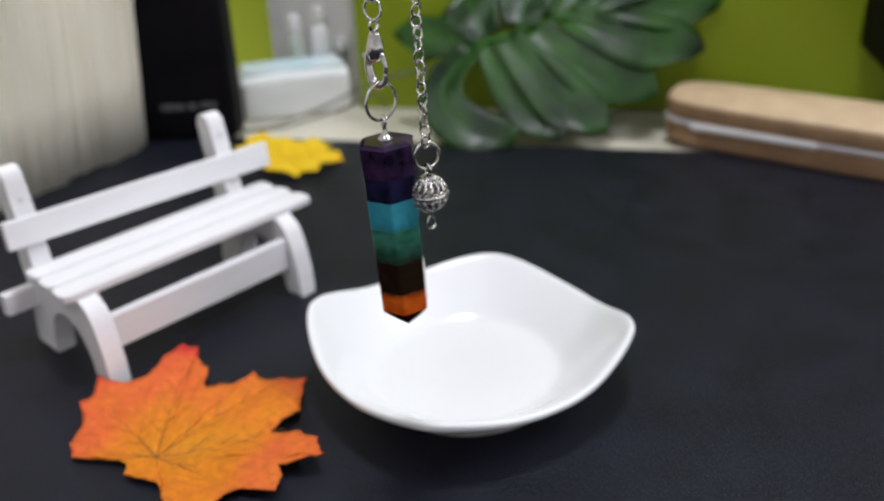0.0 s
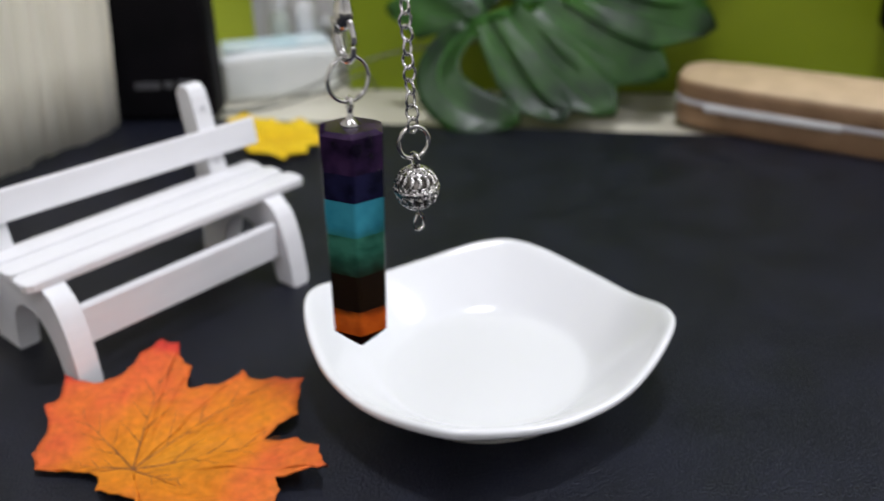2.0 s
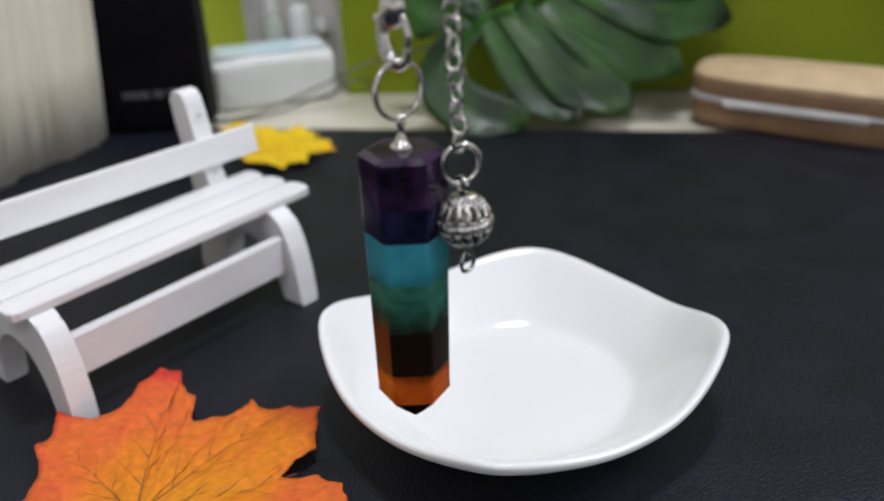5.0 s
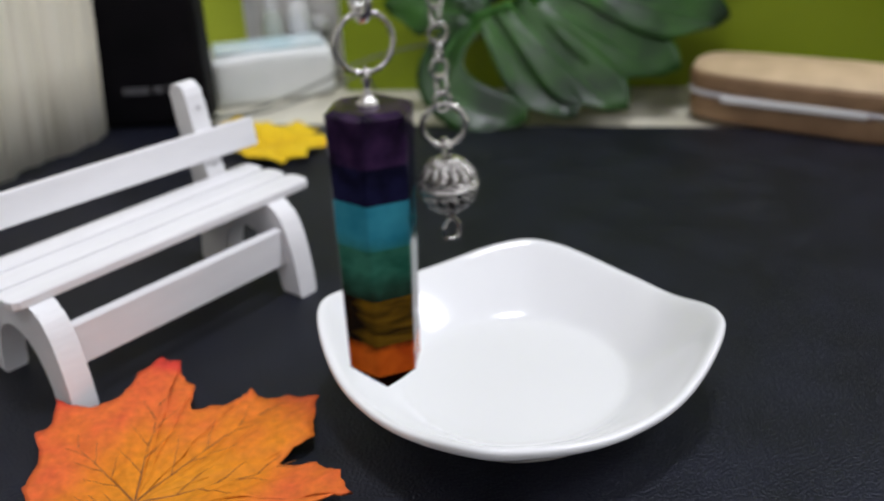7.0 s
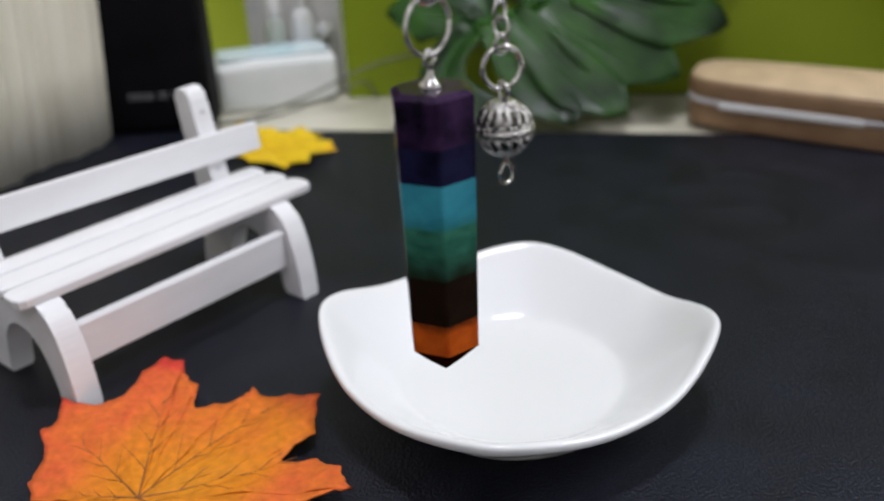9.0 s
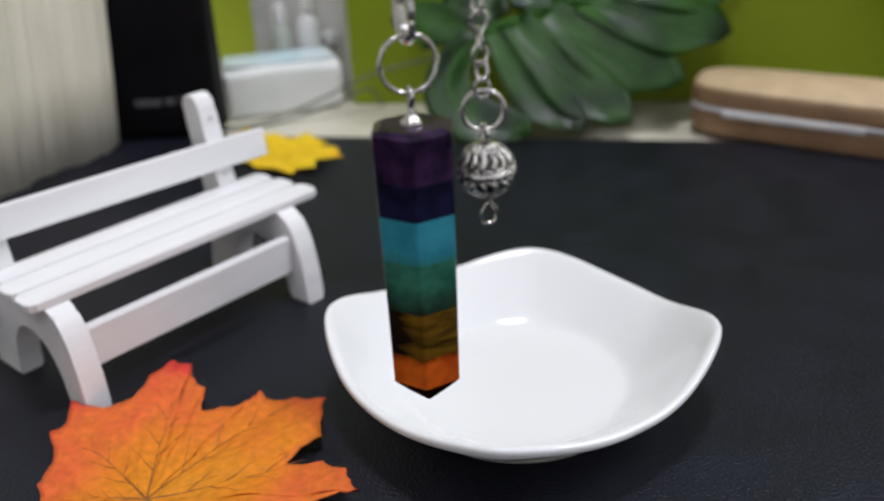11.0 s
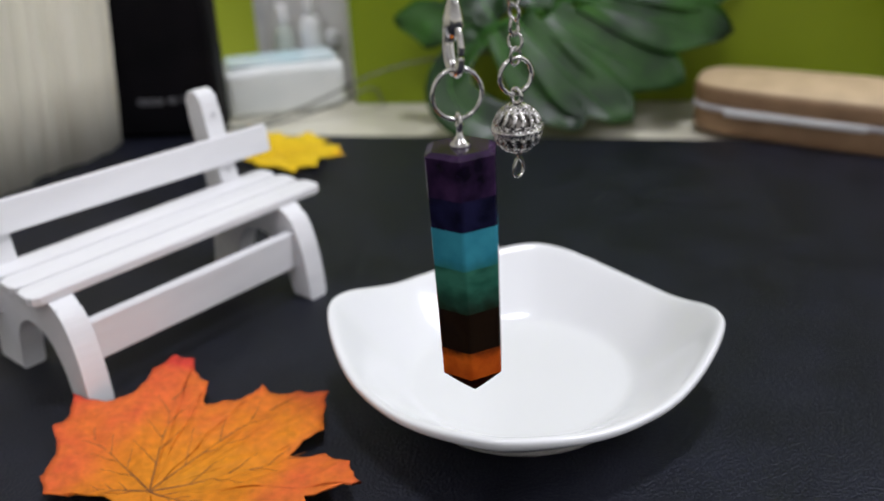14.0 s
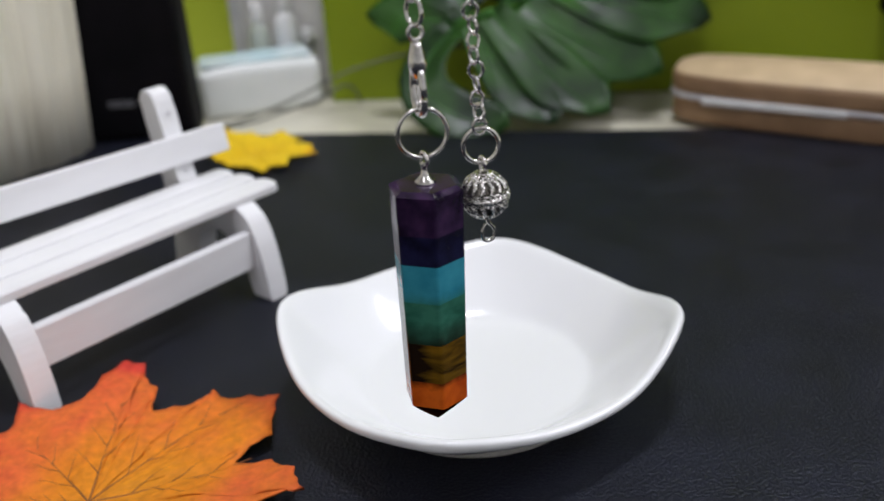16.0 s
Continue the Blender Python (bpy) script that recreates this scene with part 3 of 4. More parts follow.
# ---- things along the back ----
def build_back():
    # ivory curtain with upright folds
    curtain = thing("curtain", "ivory cloth curtain with upright folds standing on the mat", "curtain")
    bm = bmesh.new()
    a, b = Vector((-0.300, 0.132)), Vector((-0.1365, 0.4160))
    d = (b - a).normalized()
    side = Vector((d.y, -d.x))
    cols, rows = 340, 7
    grid = []
    for i in range(cols + 1):
        s = i / cols
        col = []
        for j in range(rows + 1):
            h = j / rows
            w = 0.0032 * math.sin(s * 62 + 0.8 * math.sin(s * 17)) + 0.0016 * math.sin(s * 143 + 1.0) + 0.0008 * math.sin(s * 301) + 0.0005 * math.sin(s * 533 + 4 * math.sin(s * 23))
            c = a.lerp(b, s) + side * (w * (0.55 + 0.45 * h) + 0.001) + Vector((0.022 * h, 0.004 * h))
            col.append(bm.verts.new((c.x, c.y, 0.0002 + 0.24 * h)))
        grid.append(col)
    for p, q in zip(grid, grid[1:]):
        for j in range(rows):
            bm.faces.new((p[j], p[j + 1], q[j + 1], q[j]))
    c = part("cloth", bm, M["curtain"], curtain, smooth=True)
    so = c.modifiers.new("thick", "SOLIDIFY")
    so.thickness = 0.0010

    # tall black case
    tower = thing("black_case", "tall black plastic case with faint grey lettering", "case", pose(-0.1180, 0.4190, 0, 0, 0, -3))
    part("body", box_bm(-0.045, 0.0240, 0.0, 0.020, 0.0, 0.230, 0.0045, 4), M["tower"], tower, smooth=False)
    for x0, x1, z0, z1 in ((-0.0105, 0.0005, 0.0150, 0.0178), (0.0025, 0.0065, 0.0152, 0.0180), (0.0085, 0.0160, 0.0158, 0.0185)):
        part("lettering_bar", box_bm(x0, x1, -0.0006, 0.0004, z0, z1, 0.0002), M["print"], tower, "faint grey printed bar")

    # white soft pack with a pale blue top
    t = -0.0025
    pack = thing("tissue_pack", "white soft plastic pack with pale blue top on the table", "pack", pose(-0.0965, 0.4470, t, 0, 0, 14))
    bm = box_bm(0.0, 0.056, 0.0, 0.026, 0.0, 0.0235, 0.005, 4)
    bmesh.ops.subdivide_edges(bm, edges=bm.edges[:], cuts=2, use_grid_fill=True)
    for v in bm.verts:
        v.co += Vector((0, noise.noise(v.co * 90) * 0.0015, noise.noise(v.co * 70 + Vector((3, 1, 2))) * 0.0012 if v.co.z > 0.004 else 0))
    part("wrapper", bm, M["pack"], pack, smooth=True)
    bm = box_bm(0.003, 0.053, 0.003, 0.023, 0.0235, 0.0255, 0.0009, 3)
    part("top_label", bm, M["blue"], pack, "pale blue printed film", smooth=True)

    # white upright panel behind the pack, with a knob
    panel = thing("white_panel", "white plastic upright board with a small knob", "board", pose(-0.0640, 0.4985, t, 0, 0, WALL_TURN))
    part("board", box_bm(-0.0235, 0.0235, 0.0, 0.006, 0.0, 0.170, 0.0015, 3), M["panel"], panel)
    part("trim", box_bm(-0.0232, -0.0175, -0.0018, 0.0, 0.001, 0.168, 0.0006), M["bench"], panel)
    k = part("knob", lathe_bm([(0.0010, 0.0), (0.0014, 0.001), (0.0014, 0.004), (0.0040, 0.0045), (0.0044, 0.006), (0.0038, 0.0075), (0.0015, 0.008)], 20), M["clasp"], panel, smooth=True)
    k.matrix_local = pose(0.0165, 0.0, 0.0275, 90, 0, 0)
    # dark ring added where the knob's shadow would fall on the board
    k = part("knob_shade_ring", ring_bm(0.0030, 0.0024, 0.0006, 20, 6), M["cable"], panel, "dark ring standing in for the shade below the knob")
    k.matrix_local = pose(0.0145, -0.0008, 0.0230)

    # bottle in front of the panel
    bt = thing("bottle", "grey translucent plastic bottle with white cap on the table", "bottle", pose(-0.0715, 0.4840, t))
    part("body", lathe_bm([(0.0040, 0.0), (0.0050, 0.001), (0.0052, 0.004), (0.0052, 0.030), (0.0042, 0.0345), (0.0026, 0.0365)], 24), M["bottle"], bt, smooth=True)
    part("cap", lathe_bm([(0.0030, 0.0366), (0.0032, 0.0375), (0.0032, 0.0450), (0.0026, 0.0460)], 20), M["panel"], bt, smooth=True)
    bt = thing("bottle", "white plastic bottle with rounded shoulders on the table", "bottle", pose(-0.0585, 0.4870, t))
    part("body", lathe_bm([(0.0045, 0.0), (0.0058, 0.001), (0.0060, 0.004), (0.0060, 0.0310), (0.0048, 0.0375), (0.0028, 0.0400)], 24), M["clasp"], bt, smooth=True)
    part("cap", lathe_bm([(0.0030, 0.0402), (0.0032, 0.0410), (0.0032, 0.0480), (0.0026, 0.0490)], 20), M["panel"], bt, smooth=True)

    # cables
    for nm, pts in (("cable", ((-0.105, 0.437, t + 0.0006), (-0.085, 0.4385, t + 0.0008), (-0.070, 0.441, 0.0015), (-0.050, 0.4465, 0.0075), (-0.0300, 0.4520, 0.0145), (-0.005, 0.4520, 0.0200), (0.030, 0.4465, 0.0240))),
                    ("cable", ((-0.100, 0.4345, t + 0.0006), (-0.080, 0.4365, t + 0.0006), (-0.062, 0.4405, 0.0008), (-0.045, 0.4450, 0.0045), (-0.0330, 0.4510, 0.0085), (-0.028, 0.4560, 0.0060), (-0.025, 0.4590, -0.0018)))):
        c = part(nm, tube_bm(smooth_line(pts, 8), 0.0006, 8), M["cable"], smooth=True)
        tagged(c, "thin grey cable running over the table to the wall", "cable")

    # beige spectacle case lying on the mat's edge
    case = thing("spectacle_case", "beige and brown leatherette case with white band", "case", pose(0.0975, 0.3890, 0, 0, 0, -37.0))

    def shell(z0, z1, dome, inset, mat, name, label=""):
        """A long body with rounded ends; its upper edge turns over into a dome where dome is above 0."""
        bm = bmesh.new()
        k, r, L, W = 44, 8, 0.165, 0.038
        rows = []
        for i in range(k + 1):
            s = i / k
            e = max(0.0, 1 - abs(2 * s - 1) ** 9) ** 0.5
            crown = math.sin(math.pi * s) ** 0.7
            half = (W / 2 - inset) * (0.45 + 0.55 * e)
            top = z1 + dome * (0.50 + 0.50 * crown) * (0.55 + 0.45 * e)
            line = [(-half, z0), (-half, z1)]
            if dome:
                for q in range(1, 2 * r):
                    c = q / r - 1
                    line.append((half * c, z1 + (top - z1) * (1 - c * c)))
            line += [(half, z1), (half, z0)]
            rows.append([bm.verts.new((inset + (L - 2 * inset) * s, W / 2 + y - 0.003 * crown, z)) for y, z in line])
        n = len(rows[0])
        for p, q in zip(rows, rows[1:]):
            for j in range(n):
                bm.faces.new((p[j], p[(j + 1) % n], q[(j + 1) % n], q[j]))
        bm.faces.new(rows[0])
        bm.faces.new(rows[-1])
        ob = part(name, bm, mat, case, label, smooth=True)
        bv = ob.modifiers.new("round", "BEVEL")
        bv.width, bv.segments, bv.limit_method, bv.angle_limit = 0.0010, 3, "ANGLE", radians(40)
        return ob

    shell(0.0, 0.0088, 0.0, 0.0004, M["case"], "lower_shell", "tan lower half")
    shell(0.0090, 0.0112, 0.0, -0.0004, M["case_band"], "band", "white band round the middle")
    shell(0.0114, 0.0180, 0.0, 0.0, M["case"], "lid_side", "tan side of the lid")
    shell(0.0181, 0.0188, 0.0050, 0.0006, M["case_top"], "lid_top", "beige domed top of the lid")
    part("clasp_plate", box_bm(0.017, 0.070, -0.0040, -0.0022, 0.0087, 0.0113, 0.0006), M["clasp"], case, "bright white plate on the band")

    # black device on the wall; its unseen depth and height are added to shade the wall
    dev = thing("wall_device", "black plastic device mounted on the green wall", "device", pose(-0.0385, 0.466, 0, 0, 0, WALL_TURN))
    part("body", box_bm(0.2400, 0.420, -0.050, -0.0005, 0.0300, 0.200, 0.003, 3), M["tower"], dev)
    part("stripe", box_bm(0.2440, 0.400, -0.0508, -0.0495, 0.0455, 0.0470, 0.0003), M["print"], dev, "grey line")


# ---- pendulum ----
STONES = (("amethyst_segment", "amethyst", 0.0, 0.165, "dark purple stone"), ("lapis_segment", "lapis", 0.165, 0.280, "dark blue stone"),
          ("turquoise_segment", "turquoise", 0.280, 0.430, "turquoise stone"), ("aventurine_segment", "aventurine", 0.430, 0.605, "green stone"),
          ("tiger_eye_segment", "tiger", 0.605, 0.770, "brown stone with golden fibres"), ("carnelian_segment", "carnelian", 0.770, 0.885, "orange stone"))
LONG, HALF = 0.0410, 0.0058


def hexagon(r, z, bm, turn=13):
    return [bm.verts.new((r * math.cos(radians(turn + 60 * k)), r * math.sin(radians(turn + 60 * k)), z)) for k in range(6)]


def build_pendulum():
    pen = thing("crystal_pendulum", "six-sided pendulum point of coloured stone segments on a silver ring", "pendulum")

    def width(s):
        return HALF * (1.0 - 0.12 * s)

    for i, (name, mat, s0, s1, label) in enumerate(STONES):
        bm = bmesh.new()
        if i == 0:
            rows = [hexagon(HALF * 0.80, -0.0002, bm), hexagon(HALF, -0.0008, bm), hexagon(width(s1), -LONG * s1, bm)]
        else:
            rows = [hexagon(width(s0), -LONG * s0, bm), hexagon(width(s1), -LONG * s1, bm)]
        for a, b in zip(rows, rows[1:]):
            for k in range(6):
                bm.faces.new((a[k], a[(k + 1) % 6], b[(k + 1) % 6], b[k]))
        bm.faces.new(rows[0])
        bm.faces.new(rows[-1])
        edges = [e for e in bm.edges if abs(e.verts[0].co.z - e.verts[1].co.z) > 0.0012]
        bmesh.ops.bevel(bm, geom=edges, offset=0.00040, segments=3, profile=0.5, affect="EDGES")
        part(name, bm, M[mat], pen, label)
    bm = bmesh.new()
    rows = [hexagon(width(0.885), -LONG * 0.885, bm), hexagon(HALF * 0.48, -LONG * 0.944, bm), hexagon(HALF * 0.05, -LONG, bm)]
    for a, b in zip(rows, rows[1:]):
        for k in range(6):
            bm.faces.new((a[k], a[(k + 1) % 6], b[(k + 1) % 6], b[k]))
    bm.faces.new(rows[0])
    bm.faces.new(rows[-1])
    part("jasper_tip", bm, M["jasper"], pen, "dark red pointed tip")
    # silver bail: small cone, neck and loop
    part("bail", lathe_bm([(0.0016, -0.0004), (0.0015, 0.0002), (0.0009, 0.0007), (0.0005, 0.0014), (0.0004, 0.0026), (0.0007, 0.0029)], 16), M["silver"], pen, "silver cap", smooth=True)
    r = part("bail_loop", ring_bm(0.0010, 0.0010, 0.00032, 18, 6, "yz"), M["silver"], pen, smooth=True)
    r.matrix_local = pose(0, 0, 0.0034)
    ring = part("jump_ring", ring_bm(0.0036, 0.0036, 0.00034, 40, 8), M["silver"], pen, "silver split ring", smooth=True)

    # strand above the ring: lobster clasp and chain
    hook = [(-0.0020, 0, 0.0016), (-0.0016, 0, 0.0001), (0.0, 0, -0.0008), (0.0016, 0, 0.0002), (0.0023, 0, 0.0026), (0.0018, 0, 0.0054), (0.0006, 0, 0.0078), (0.0, 0, 0.0090)]
    st = part("clasp_body", tube_bm(smooth_line(hook, 6), 0.00075, 12, taper=lambda t: 0.62 + 0.60 * max(0.0, math.sin(math.pi * min(1.0, t * 1.05))) ** 1.5), M["silver"], pen, "silver lobster clasp", smooth=True)
    # the solid shoulder narrows to the eye
    bm = tube_bm(smooth_line([(0.0013, 0, 0.0040), (0.0005, 0, 0.0054), (0.0001, 0, 0.0070), (0.0, 0, 0.0092)], 5), 0.0017, 14, taper=lambda t: 0.35 + 0.85 * math.sin(math.pi * (0.12 + 0.78 * t)))
    for v in bm.verts:
        v.co.y *= 0.62
    part("shoulder", bm, M["silver"], st, smooth=True)
    part("lever", tube_bm(smooth_line([(-0.0003, 0.0, 0.0062), (-0.0015, 0, 0.0050), (-0.0022, 0, 0.0034), (-0.0021, 0, 0.0019)], 6), 0.00050, 10), M["silver"], st, smooth=True)
    k = part("thumb_knob", box_bm(-0.0005, 0.0005, -0.0004, 0.0004, -0.0006, 0.0006, 0.0002), M["silver"], st)
    k.matrix_local = pose(0.0030, 0, 0.0046)
    e = part("clasp_eye", ring_bm(0.0010, 0.0010, 0.00035, 18, 6, "yz"), M["silver"], st, smooth=True)
    e.matrix_local = pose(0, 0, 0.0104)
    big = ring_bm(0.0016, 0.0019, 0.00034, 24, 6)
    part("link", big, M["silver"], st, smooth=True).matrix_local = pose(0, 0, 0.0132, 0, 0, 25)
    chain(st, 0.0158, 30, 1)

    # ball on its own chain
    ball = thing("chain_with_ball", "silver link chain ending in a filigree ball charm", "chain")
    ball_body(ball)
    part("top_eye", ring_bm(0.0009, 0.0011, 0.00032, 16, 6, "yz"), M["silver"], ball, smooth=True).matrix_local = pose(0, 0, 0.0048)
    part("jump_ring", ring_bm(0.0026, 0.0026, 0.00036, 30, 8), M["silver"], ball, smooth=True).matrix_local = pose(0, 0, 0.0077, 0, 0, -20)
    chain(ball, 0.0106, 34, 0)
    bm = tube_bm(smooth_line([(0.0, 0, -0.0036), (0.0003, 0, -0.0046), (0.0012, 0, -0.0060), (0.0008, 0, -0.0074), (-0.0006, 0, -0.0074), (-0.0010, 0, -0.0060), (-0.0002, 0, -0.0046)], 5), 0.00030, 6)
    part("bottom_loop", bm, M["silver"], ball, "bent wire loop", smooth=True)
    return pen, ring, st, ball


LINKS = []


def chain(parent, z, count, phase):
    """Round links, each turned a quarter to the one below."""
    if not LINKS:
        bm = ring_bm(0.00105, 0.00122, 0.00026, 18, 6)
        LINKS.append(part("link", bm, M["silver"], parent, smooth=True))
        first = LINKS[0]
    else:
        first = new("link", LINKS[0].data)
        first.parent = parent
    for i in range(count):
        ob = first if i == 0 else new("link", LINKS[0].data)
        ob.parent = parent
        ob.matrix_local = pose(0.0001 * math.sin(i * 2.1), 0, z + 0.00205 * i, 6 * math.sin(i * 1.7), 5 * math.sin(i * 2.3), (90 * (i + phase)) % 180 + 14 * math.sin(i * 1.3))


def ball_body(parent):
    r = 0.0034
    bm = bmesh.new()
    bmesh.ops.create_uvsphere(bm, u_segments=28, v_segments=18, radius=r * 0.93)
    part("core", bm, M["tarnish"], parent, "dark inside of the ball", smooth=True)
    bm = bmesh.new()
    # rings at several heights and curved bars between them
    for lat, wire in ((0, 0.00050), (13, 0.00022), (-13, 0.00022), (52, 0.00034), (-52, 0.00034), (72, 0.0004), (-72, 0.0004)):
        c, z = r * math.cos(radians(lat)), r * math.sin(radians(lat))
        tube_bm([(c * math.cos(i * math.tau / 32), c * math.sin(i * math.tau / 32), z) for i in range(32)], wire, 6, True, bm)
    for k in range(14):
        a = k * math.tau / 14
        for lo, hi in ((14, 52), (-52, -14), (54, 72), (-72, -54)):
            line = []
            for q in range(6):
                lat = radians(lo + (hi - lo) * q / 5)
                w = a + 0.14 * math.sin(q / 5 * math.pi)
                line.append((r * math.cos(lat) * math.cos(w), r * math.cos(lat) * math.sin(w), r * math.sin(lat)))
            tube_bm(line, 0.00040, 5, False, bm)
    for k in range(24):
        a = k * math.tau / 24
        c = Vector((math.cos(a), math.sin(a), 0)) * r
        for lat in (6.5, -6.5):
            p = Vector((c.x * math.cos(radians(lat)), c.y * math.cos(radians(lat)), r * math.sin(radians(lat)))) * 1.03
            bmesh.ops.create_icosphere(bm, subdivisions=1, radius=0.00034, matrix=Matrix.Translation(p))
    tagged(part("filigree", bm, M["filigree"], parent, smooth=True), "silver openwork shell of bars and beads", kind="stuff")


build_room()
build_mat()
build_dish()
build_bench()
build_leaves()
build_monstera()
build_back()
pendulum, split_ring, strand, ball_chain = build_pendulum()


